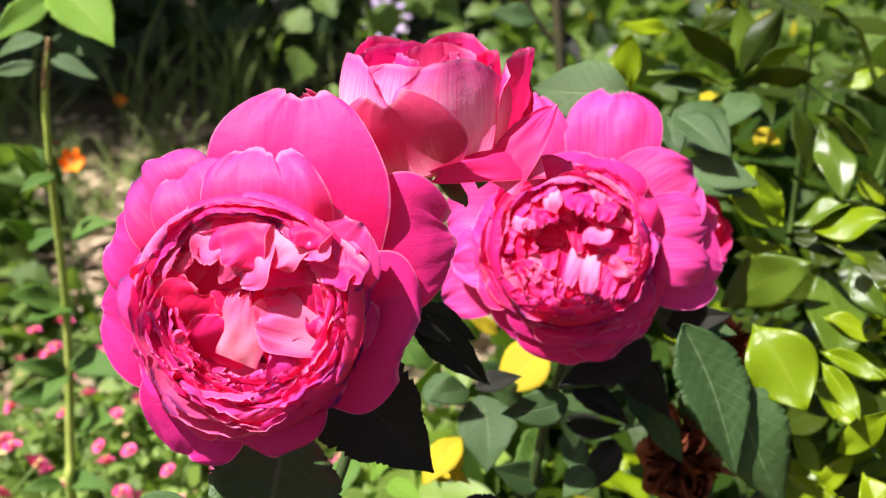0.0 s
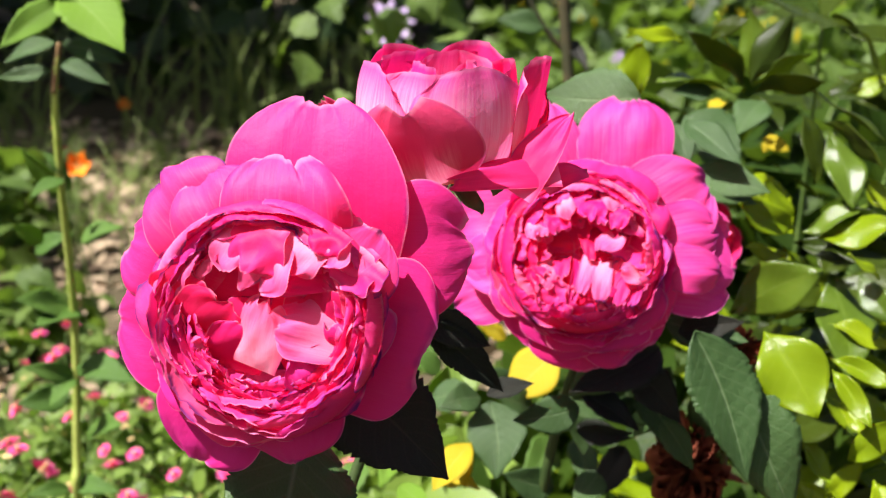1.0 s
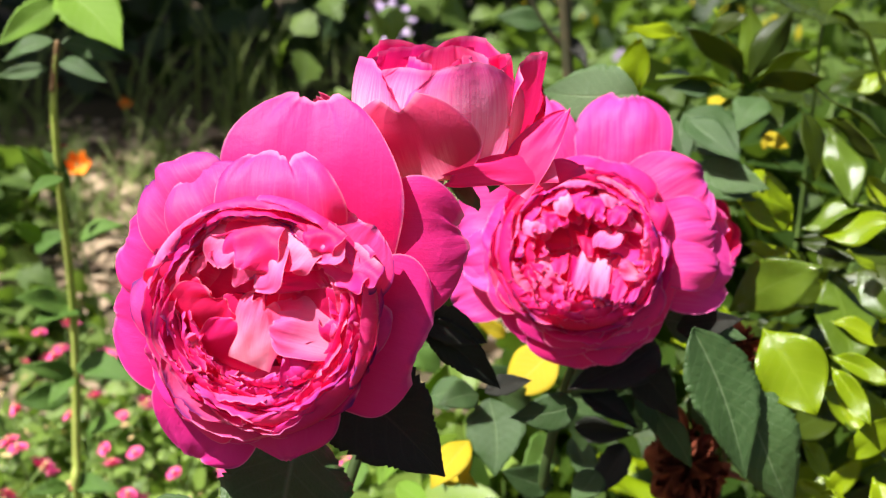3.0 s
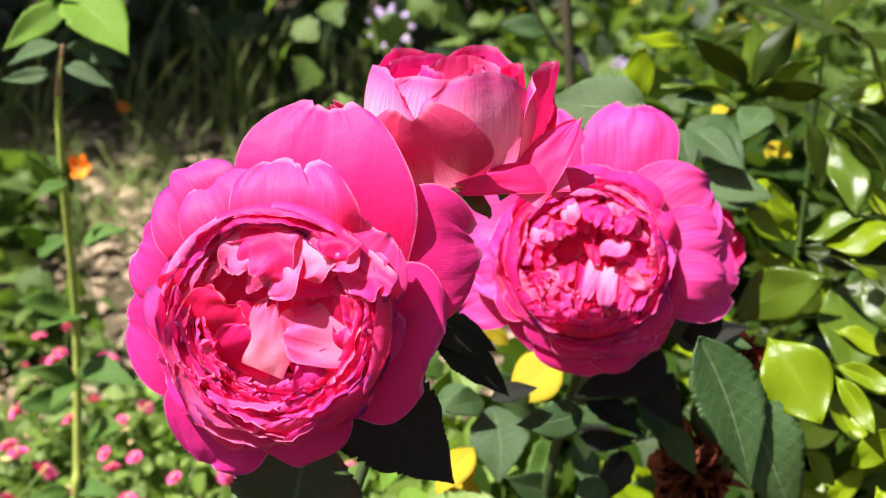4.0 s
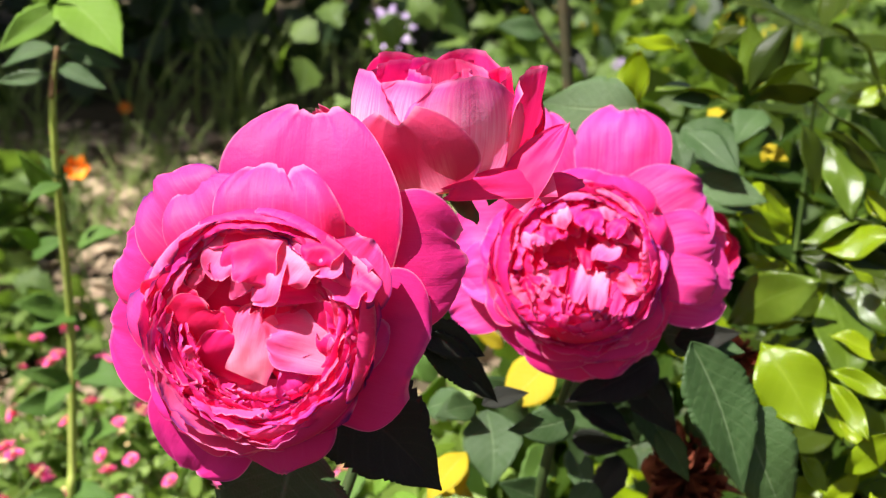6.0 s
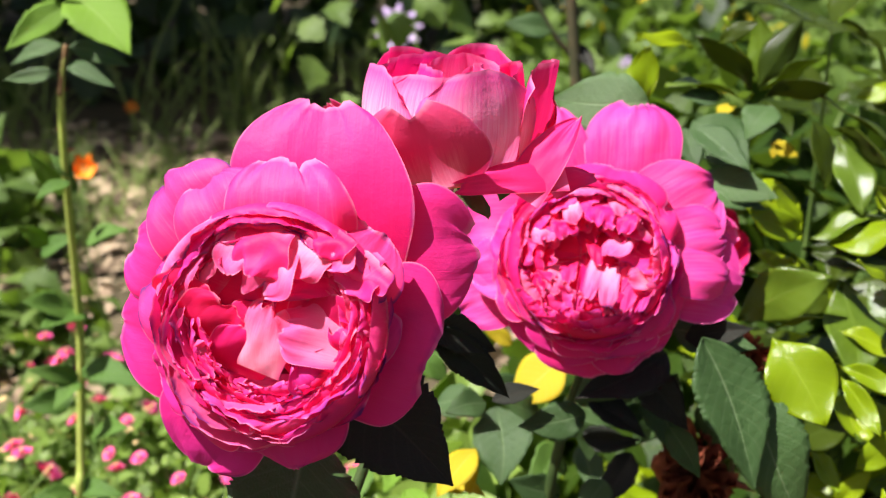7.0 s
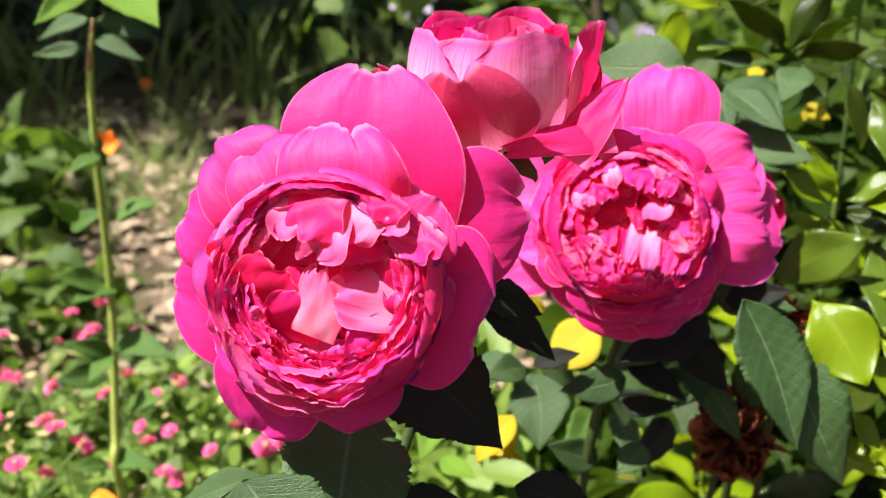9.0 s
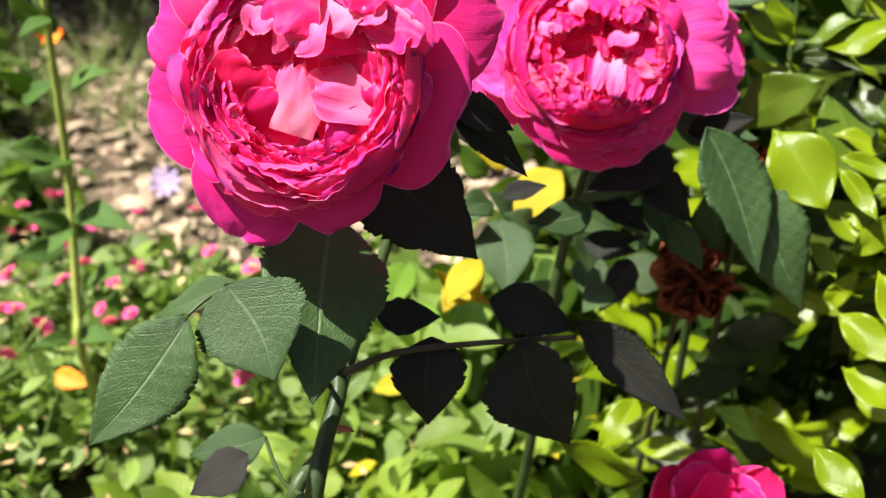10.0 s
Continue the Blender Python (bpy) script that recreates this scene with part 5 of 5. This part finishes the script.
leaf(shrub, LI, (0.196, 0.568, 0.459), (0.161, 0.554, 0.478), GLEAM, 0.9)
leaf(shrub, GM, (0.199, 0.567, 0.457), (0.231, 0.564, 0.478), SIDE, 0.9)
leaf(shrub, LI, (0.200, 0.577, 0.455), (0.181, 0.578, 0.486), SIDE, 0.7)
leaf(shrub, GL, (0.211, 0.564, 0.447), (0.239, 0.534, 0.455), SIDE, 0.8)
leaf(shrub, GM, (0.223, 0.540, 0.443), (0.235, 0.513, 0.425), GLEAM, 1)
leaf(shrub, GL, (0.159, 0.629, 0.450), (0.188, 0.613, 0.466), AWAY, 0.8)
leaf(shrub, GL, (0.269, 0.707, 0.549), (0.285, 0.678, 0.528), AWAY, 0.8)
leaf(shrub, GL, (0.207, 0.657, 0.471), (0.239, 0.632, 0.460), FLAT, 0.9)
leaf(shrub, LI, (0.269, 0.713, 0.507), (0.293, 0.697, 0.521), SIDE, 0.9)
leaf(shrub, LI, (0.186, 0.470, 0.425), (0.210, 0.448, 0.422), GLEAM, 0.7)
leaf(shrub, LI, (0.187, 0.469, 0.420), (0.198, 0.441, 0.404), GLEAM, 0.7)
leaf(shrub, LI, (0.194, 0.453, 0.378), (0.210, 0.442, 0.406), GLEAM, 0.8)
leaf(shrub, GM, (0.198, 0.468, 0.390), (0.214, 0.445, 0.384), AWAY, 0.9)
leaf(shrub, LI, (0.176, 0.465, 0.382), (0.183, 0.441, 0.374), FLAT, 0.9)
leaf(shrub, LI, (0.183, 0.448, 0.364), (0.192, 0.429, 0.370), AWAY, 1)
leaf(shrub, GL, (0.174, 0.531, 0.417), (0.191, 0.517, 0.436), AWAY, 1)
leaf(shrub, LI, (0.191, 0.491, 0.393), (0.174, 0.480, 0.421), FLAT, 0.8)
leaf(rose_b, LA, (0.134, 0.588, 0.514), (0.157, 0.553, 0.505), VIEW, 0.8)
leaf(rose_b, LA, (0.133, 0.608, 0.510), (0.137, 0.581, 0.494), VIEW, 0.9)
leaf(rose_b, LA, (0.142, 0.579, 0.489), (0.170, 0.547, 0.488), VIEW, 0.8)
leaf(rose_b, LA, (0.158, 0.634, 0.523), (0.135, 0.625, 0.528), VIEW, 0.9)
leaf(rose_b, LA, (0.187, 0.622, 0.520), (0.167, 0.597, 0.509), VIEW, 1)
leaf(shrub, YELLOW_LEAVES, (0.171, 0.689, 0.500), (0.184, 0.691, 0.506), GLEAM, 0.9)
leaf(shrub, YELLOW_LEAVES, (0.208, 0.680, 0.473), (0.213, 0.684, 0.486), GLEAM, 0.7)
leaf(shrub, YELLOW_LEAVES, (0.216, 0.680, 0.476), (0.223, 0.682, 0.481), GLEAM, 0.9)
leaf(shrub, YELLOW_LEAVES, (-0.004, 0.524, 0.337), (0.017, 0.501, 0.333), GLEAM, 0.8)
leaf(shrub, YELLOW_LEAVES, (0.005, 0.519, 0.322), (-0.010, 0.507, 0.348), GLEAM, 0.7)
# Leaves below the bloom, with its shadow put into their dark colour.
leaf(rose_b, YOUNG_SHADE_LEAVES, (0.102, 0.472, 0.429), (0.059, 0.439, 0.426), VIEW, 0.8)
leaf(rose_b, YOUNG_SHADE_LEAVES, (0.092, 0.478, 0.416), (0.110, 0.451, 0.401), VIEW, 1)
leaf(rose_b, YOUNG_SHADE_LEAVES, (0.068, 0.482, 0.398), (0.093, 0.459, 0.394), VIEW, 0.8)
leaf(rose_b, YOUNG_SHADE_LEAVES, (0.110, 0.466, 0.441), (0.134, 0.449, 0.453), VIEW, 0.7)
leaf(rose_b, FRESH_LEAVES, (0.029, 0.655, 0.346), (0.010, 0.644, 0.374), VIEW, 0.9)
leaf(rose_b, YELLOW_LEAVES, (0.039, 0.638, 0.358), (0.020, 0.633, 0.372), VIEW, 0.9)
leaf(rose_b, FRESH_LEAVES, (-0.013, 0.642, 0.310), (0.002, 0.632, 0.341), VIEW, 0.9)
leaf(rose_b, LA, (0.044, 0.588, 0.339), (0.026, 0.577, 0.367), VIEW, 0.9)
leaf(rose_b, MID_LEAVES, (-0.002, 0.675, 0.315), (-0.021, 0.673, 0.338), VIEW, 1)
leaf(rose_b, MID_LEAVES, (0.010, 0.642, 0.368), (-0.010, 0.631, 0.397), VIEW, 1)
leaf(rose_b, LA, (0.051, 0.550, 0.351), (0.031, 0.536, 0.370), VIEW, 0.9)
leaf(rose_b, FRESH_LEAVES, (-0.027, 0.617, 0.299), (-0.040, 0.571, 0.289), VIEW, 0.8)
leaf(rose_b, FRESH_LEAVES, (-0.026, 0.519, 0.322), (-0.009, 0.498, 0.325), VIEW, 1)
leaf(rose_b, MID_LEAVES, (0.065, 0.581, 0.319), (0.049, 0.545, 0.309), VIEW, 1)
leaf(rose_b, YELLOW_LEAVES, (0.006, 0.579, 0.312), (-0.005, 0.553, 0.300), VIEW, 0.8)
leaf(rose_b, MID_LEAVES, (-0.061, 0.655, 0.259), (-0.070, 0.620, 0.249), VIEW, 1)
leaf(rose_b, LA, (0.079, 0.580, 0.316), (0.089, 0.544, 0.306), VIEW, 0.8)
leaf(rose_b, MID_LEAVES, (-0.031, 0.704, 0.305), (-0.006, 0.691, 0.329), VIEW, 1)
leaf(rose_b, MID_LEAVES, (-0.005, 0.681, 0.360), (0.010, 0.671, 0.389), VIEW, 1)
leaf(rose_a, YOUNG_SHADE_LEAVES, (-0.012, 0.367, 0.489), (0.017, 0.373, 0.477), VIEW, 0.8)
leaf(shoot, FRESH_LEAVES, (-0.269, 0.710, 0.436), (-0.289, 0.700, 0.467), VIEW, 0.8)
leaf(shoot, MID_LEAVES, (-0.258, 0.694, 0.449), (-0.273, 0.672, 0.448), VIEW, 0.9)
leaf(shoot, MID_LEAVES, (-0.263, 0.714, 0.448), (-0.275, 0.710, 0.464), VIEW, 0.9)
leaf(shoot, FRESH_LEAVES, (-0.302, 0.755, 0.383), (-0.317, 0.740, 0.402), VIEW, 0.9)
leaf(shoot, MID_LEAVES, (-0.314, 0.771, 0.369), (-0.285, 0.758, 0.391), VIEW, 0.8)
leaf(rose_b, YOUNG_SHADE_LEAVES, (0.018, 0.446, 0.417), (0.040, 0.449, 0.423), VIEW, 0.8)
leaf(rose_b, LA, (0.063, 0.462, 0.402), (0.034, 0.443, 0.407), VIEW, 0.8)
leaf(rose_b, YOUNG_SHADE_LEAVES, (0.065, 0.476, 0.382), (0.092, 0.467, 0.385), VIEW, 0.7)
leaf(rose_b, LA, (0.016, 0.464, 0.407), (-0.002, 0.445, 0.413), VIEW, 0.9)
leaf(rose_b, YELLOW_LEAVES, (0.013, 0.510, 0.356), (-0.008, 0.484, 0.345), VIEW, 0.9)
leaf(rose_b, YELLOW_LEAVES, (0.010, 0.518, 0.350), (0.008, 0.493, 0.339), VIEW, 0.7)
leaf(rose_b, LA, (0.100, 0.499, 0.386), (0.081, 0.488, 0.385), VIEW, 0.8)
leaf(rose_b, LA, (0.057, 0.501, 0.333), (0.032, 0.486, 0.350), VIEW, 1)
leaf(rose_b, LA, (0.082, 0.503, 0.339), (0.067, 0.482, 0.339), VIEW, 1)
leaf(rose_b, YOUNG_SHADE_LEAVES, (0.100, 0.526, 0.343), (0.079, 0.499, 0.327), VIEW, 0.8)
leaf(shrub, LI, (0.215, 0.549, 0.409), (0.243, 0.527, 0.405), SIDE, 0.8)
leaf(shrub, LI, (0.178, 0.602, 0.437), (0.200, 0.581, 0.438), SIDE, 0.8)
leaf(shrub, LI, (0.252, 0.616, 0.475), (0.264, 0.600, 0.459), SIDE, 0.9)
leaf(shrub, LI, (0.212, 0.578, 0.428), (0.192, 0.565, 0.450), SIDE, 0.8)
leaf(shrub, LI, (0.231, 0.530, 0.443), (0.212, 0.526, 0.461), SIDE, 0.8)

part("leaf", YELLOW_LEAVES[0], shrub, "bright yellow leaf", leaf_pose((0.0642, 0.5635, 0.3853), (0.0344, 0.5502, 0.3636), (-0.25, -0.6, 0.75), 1.35))

# ---------------------------------------------------------------- bed flowers


def bed_flower(at, seed):
    """A small double pink flower on a thin stalk."""
    rng = np.random.default_rng(seed)
    ob = thing("bed_flower", "small double pink flower on a thin green stalk", "flower", "pink bed flowers", at=at)
    n = 14
    verts, faces = [], []
    for k, (cnt, r, z) in enumerate([(n, 0.010, 0.0), (n, 0.007, 0.002), (8, 0.004, 0.004)]):
        for i in range(cnt):
            a = 6.283 * i / cnt + k * 0.2
            w = 0.28
            j = len(verts)
            for rr, da, zz in ((0.15, 0.0, -0.002), (0.7, -w, 0.0), (1.0, 0.0, 0.0015), (0.7, w, 0.0)):
                verts.append((rr * r * math.cos(a + da), rr * r * math.sin(a + da), 0.0 + z + zz + rng.uniform(-0.0006, 0.0006)))
            faces.append((j, j + 1, j + 2, j + 3))
    part("petals", mesh_of("petals", verts, faces, PINK), ob)
    part("heart", tube("heart", [(0, 0, -0.003), (0, 0, 0.0035), (0, 0, 0.005)], [0.0015, 0.002, 0.0008], CREAM, 8), ob)
    part("stalk", tube("stalk", [(0, 0, -0.001), (0.004, 0.002, -0.06), (0.002, 0.0, -0.16)], [0.0009, 0.001, 0.0012], STEM, 5), ob)
    return ob


rng = np.random.default_rng(61)
first = bed_flower((-0.3705, 0.8148, 0.1694), 1)
for i in range(75):
    p = Vector((rng.uniform(-0.55, -0.06), rng.uniform(0.76, 1.14), rng.uniform(0.10, 0.165)))
    s = rng.uniform(0.7, 1.35)
    copy_thing(first, Matrix.Translation(p) @ pose(0, 0, 0, rng.uniform(0, 45), rng.uniform(-25, 25), rng.uniform(0, 360)) @ Matrix.Scale(s, 4))

# orange flower on a long stalk
orange = thing("orange_flower", "bright orange flower on a thin stalk", "flower", at=frame_of((-0.4444, 1.2571, 0.3028), (0.2, -0.7, 0.5), UP))
rng = np.random.default_rng(63)
for i in range(6):
    prof = [(0.001, 0.0), (0.007, -0.002), (0.012, 0.004), (0.016, 0.009)]
    part("petal", petal_mesh(i * 60, 32, prof, ORANGE, rng, nu=9, nv=8), orange)
cane("stalk", [(-0.4444, 1.2571, 0.3028), (-0.4491, 1.2454, 0.2123), (-0.44, 1.30, 0.0)], [0.0012, 0.0015, 0.002], STEM, orange, 6)
copy_thing(orange, frame_of((-0.7720, 2.5649, 0.0951), (0.2, -0.7, 0.5), UP))

# lilac blossom behind
lilac = thing("lilac_flower", "pale lilac flower head above the garden plants", "flower", at=frame_of((-0.112, 2.3413, 0.325), (0.2, -0.8, 0.5), UP) @ Matrix.Scale(1.35, 4))
for i in range(9):
    prof = [(0.002, 0.0), (0.015, -0.002), (0.03, 0.004), (0.04, 0.002)]
    part("petal", petal_mesh(i * 40, 20, prof, LILAC, rng, nu=7, nv=8, edge=0.4), lilac)
cane("stalk", [(-0.0622, 1.9293, 0.3954), (-0.0556, 1.9314, 0.2551), (-0.06, 1.9, 0.0)], [0.002, 0.002, 0.003], STEM, lilac, 6)

copy_thing(lilac, frame_of((-0.3640, 1.3918, 0.0577), (0.2, -0.8, 0.5), UP) @ Matrix.Scale(0.45, 4))
copy_thing(lilac, frame_of((0.37, 2.2128, 0.265), (0.2, -0.8, 0.5), UP) @ Matrix.Scale(0.45, 4))
fallen = thing("fallen_leaf", "yellow-orange fallen leaf lying on the bed foliage", "leaf", at=(-0.3054, 0.7422, 0.1409))
part("blade", leaf_mesh(0.5, 0.08, ORANGE, 0.3, 0.2, 1.0, 0.42, 55, teeth=9), fallen, "", leaf_pose((-0.3191, 0.7452, 0.1461), (-0.2885, 0.7318, 0.1437), VIEW, 1.1))

# withered roses


def withered(at, size, seed):
    rng = np.random.default_rng(seed)
    ob = thing("withered_rose", "withered brown rose head with shrivelled petals", "rose", "withered roses", at=frame_of(at, (0.1, -0.6, 0.6), UP))
    for i in range(28):
        r = size * (0.25 + 0.75 * (i / 27) ** 0.7) * rng.uniform(0.85, 1.1)
        prof = [(0.001, -size * 0.5), (r * 0.8, -size * 0.5), (r, 0.0), (r * rng.uniform(0.3, 0.9), size * rng.uniform(0.2, 0.6))]
        part("petal", petal_mesh(i * 61, 34, prof, WITHERED, rng, ruffle=0.006, nu=11, nv=9), ob)
    return ob


w1 = withered((0.1592, 0.5228, 0.4051), 0.013, 3)
w2 = withered((0.1350, 0.5222, 0.3304), 0.028, 4)
cane("stem", [(0.1606, 0.5257, 0.3986), (0.17, 0.62, 0.0)], [0.002, 0.003], STEM_DARK, w1, 6)
cane("stem", [(0.1314, 0.5249, 0.3232), (0.13, 0.64, 0.0)], [0.002, 0.003], STEM_DARK, w2, 6)

# ---------------------------------------------------------------- undergrowth and distance
rng = np.random.default_rng(8)


def strip(n, xs, ys, zs, size, tilt=0.8):
    return [scatter_pose(rng, (rng.uniform(*xs), rng.uniform(*ys), rng.uniform(*zs)), rng.uniform(*size), tilt) for _ in range(n)]


def inside(p, xs, ys):
    """Whether p lies within a rounded plot of uneven outline."""
    u, v = (2 * p[0] - xs[0] - xs[1]) / (xs[1] - xs[0]), (2 * p[1] - ys[0] - ys[1]) / (ys[1] - ys[0])
    return abs(u) ** 3 + abs(v) ** 3 < 0.9 + 0.5 * noise.noise((p[0] * 2, p[1] * 2, 0))


def clumps(plants, xs, ys, radius, height, size, tilt=0.8, low=0.0, per=40):
    """Leaves of many small plants: domes of uneven width and height."""
    rows = []
    for _ in range(plants):
        c = Vector((rng.uniform(*xs), rng.uniform(*ys), 0))
        r, h = rng.uniform(*radius), rng.uniform(*height)
        for _ in range(int(per * rng.uniform(0.6, 1.4))):
            a, q = rng.uniform(0, 6.283), math.sqrt(rng.uniform(0, 1))
            z = low + h * (1 - 0.7 * q * q) * rng.uniform(0.15, 1.0) ** 0.6
            rows.append(scatter_pose(rng, c + Vector((math.cos(a) * r * q, math.sin(a) * r * q, z)), rng.uniform(*size), tilt))
    return rows


strew("undergrowth", SHEETS, clumps(24, (-0.10, 0.08), (0.66, 0.95), (0.05, 0.09), (0.14, 0.27), (0.022, 0.065), 1.1, per=22), FOLIAGE, label="mixed green foliage under the roses", category="foliage")
# The dark leaf colour stands for the shade under the roses.
strew("shaded_undergrowth", SHEETS, clumps(34, (0.06, 0.26), (0.70, 1.02), (0.06, 0.10), (0.20, 0.32), (0.035, 0.06), per=26), DEEP_SHADE, label="leaves coloured dark as shade under the roses", category="foliage")
strew("yellowing_leaves", SHEETS, strip(12, (-0.06, 0.16), (0.60, 0.80), (0.06, 0.18), (0.02, 0.035)), YELLOW, label="yellowing leaves among the foliage", category="leaves")
# Sunlight on these low leaves is put into their bright colour.
strew("bright_foliage", SHEETS, clumps(9, (0.15, 0.60), (0.74, 1.1), (0.08, 0.12), (0.18, 0.31), (0.03, 0.06), per=30), GLOSSY_SUNLIT, label="yellow-green leaves low in the shrub, coloured as sunlit", category="foliage")
strew("young_foliage", SHEETS, clumps(30, (-0.22, 0.14), (0.50, 0.70), (0.04, 0.07), (0.10, 0.19), (0.018, 0.060), 1.1, per=16), LEAF_BED, label="fresh yellow-green leaves low among the stems", category="foliage")
strew("flower_bed_foliage", SHEETS, clumps(190, (-0.85, -0.02), (0.58, 1.12), (0.04, 0.08), (0.06, 0.15), (0.014, 0.034), per=36), FOLIAGE, label="low green leaves of the flower bed", category="foliage")
strew("bed_buds", CHIPS, strip(340, (-0.6, -0.02), (0.60, 1.12), (0.08, 0.16), (0.006, 0.013)), CREAM, label="cream buds scattered over the flower bed", category="buds")
strew("mulch", CHIPS, [m for m in strip(11500, (-2.6, 0.9), (0.75, 2.75), (0.004, 0.02), (0.015, 0.06), 0.12) if inside(m.translation, (-2.6, 0.9), (0.75, 2.75))], MULCH, label="dry brown bark chips", category="mulch")


def tufts(n, xs, ys, size):
    rows = []
    for _ in range(n):
        c = Vector((rng.uniform(*xs), rng.uniform(*ys), 0.0))
        for _ in range(9):
            p = c + Vector((rng.normal(0, 0.03), rng.normal(0, 0.03), 0))
            d = Vector((rng.normal(0, 0.4), rng.normal(0, 0.4), 1)).normalized()
            rows.append(leaf_pose(p, p + d * rng.uniform(*size), (rng.normal(), -1, 0.2)))
    return rows


strew("grass", BLADES, tufts(210, (-2.2, 0.8), (1.75, 2.4), (0.04, 0.12)), GRASS, label="patchy green garden grass", category="grass")
strew("tall_grass", STRAWS, tufts(26, (-1.5, 0.0), (2.55, 2.95), (0.12, 0.30)), GRASS, label="tall thin grass at the edge of the shade", category="grass")
strew("lawn", TURF, [m for m in tufts(7000, (-7, 7), (-6, 4), (0.06, 0.16)) if abs(m.translation.x) > 1.6 or m.translation.y < -0.6], GRASS, label="thin lawn round the flower beds", category="grass")
strew("side_plants", LOBED, clumps(16, (-1.25, -0.78), (1.6, 2.0), (0.10, 0.16), (0.16, 0.32), (0.04, 0.08), per=34), FOLIAGE_LIGHT, label="pale green lobed plants beside the path", category="plants")
strew("near_plants", LOBED, clumps(5, (-0.72, -0.50), (1.1, 1.45), (0.05, 0.08), (0.08, 0.17), (0.03, 0.06), per=30), FOLIAGE_LIGHT, label="pale green leafy plants at the edge of the bed", category="plants")
# Hedge darkened by its leaf colour, besides the shadow the tree casts.
strew("hedge", SHEETS, clumps(300, (-5.5, 4.5), (2.95, 4.8), (0.25, 0.45), (0.5, 1.3), (0.06, 0.14), per=42), FOLIAGE_DARK, label="hedge coloured dark for the shade of trees", category="hedge")
# Dark leaf colour in place of the shade inside the shrub.
strew("shrub_depth", SHEETS, clumps(46, (0.19, 0.52), (0.88, 1.15), (0.07, 0.12), (0.36, 0.53), (0.05, 0.08), per=56) + clumps(44, (0.45, 1.2), (0.95, 1.35), (0.10, 0.18), (0.30, 0.45), (0.05, 0.08), per=56), DEEP_SHADE, label="leaves coloured dark as the inner shade of the evergreen shrub", category="foliage")
strew("garden_plants", LOBED, [m for m in clumps(190, (-0.05, 2.6), (1.6, 3.1), (0.12, 0.22), (0.2, 0.50), (0.04, 0.09), per=34) if inside(m.translation, (-0.05, 2.6), (1.6, 3.1))], FOLIAGE_LIGHT, label="pale green garden plants in sunlight", category="plants")
strew("mid_plants", LOBED, strip(48, (-0.21, 0.03), (1.25, 1.6), (0.34, 0.60), (0.035, 0.07)), FOLIAGE_LIGHT, label="soft green leaves on upright stems", category="plants")
strew("yellow_blossoms", CHIPS, strip(90, (0.15, 1.6), (1.8, 2.5), (0.30, 0.45), (0.02, 0.035)), YELLOW, label="small yellow blossoms among the garden plants", category="flowers")

# shade tree
tree = thing("shade_tree", "broad tree that shades the hedge", "tree", at=(-4.2, 3.6, 0.0))
cane("trunk", [(-4.2, 3.6, -0.05), (-4.1, 3.4, 1.2), (-3.8, 3.0, 2.4)], [0.16, 0.13, 0.10], BARK, tree, 12)
rows = []
rng = np.random.default_rng(77)
for i in range(44):
    c = Vector((rng.uniform(-5.2, -1.45), rng.uniform(1.92, 4.4), rng.uniform(2.5, 3.6)))
    cane("limb", [(-3.85, 3.05, 2.25), ((c.x - 3.8) / 2, (c.y + 3.0) / 2, c.z * 0.92), c], [0.05, 0.03, 0.01], BARK, tree, 6)
    for _ in range(300):
        rows.append(scatter_pose(rng, c + Vector(rng.normal(0, 0.30, 3)), rng.uniform(0.12, 0.2)))
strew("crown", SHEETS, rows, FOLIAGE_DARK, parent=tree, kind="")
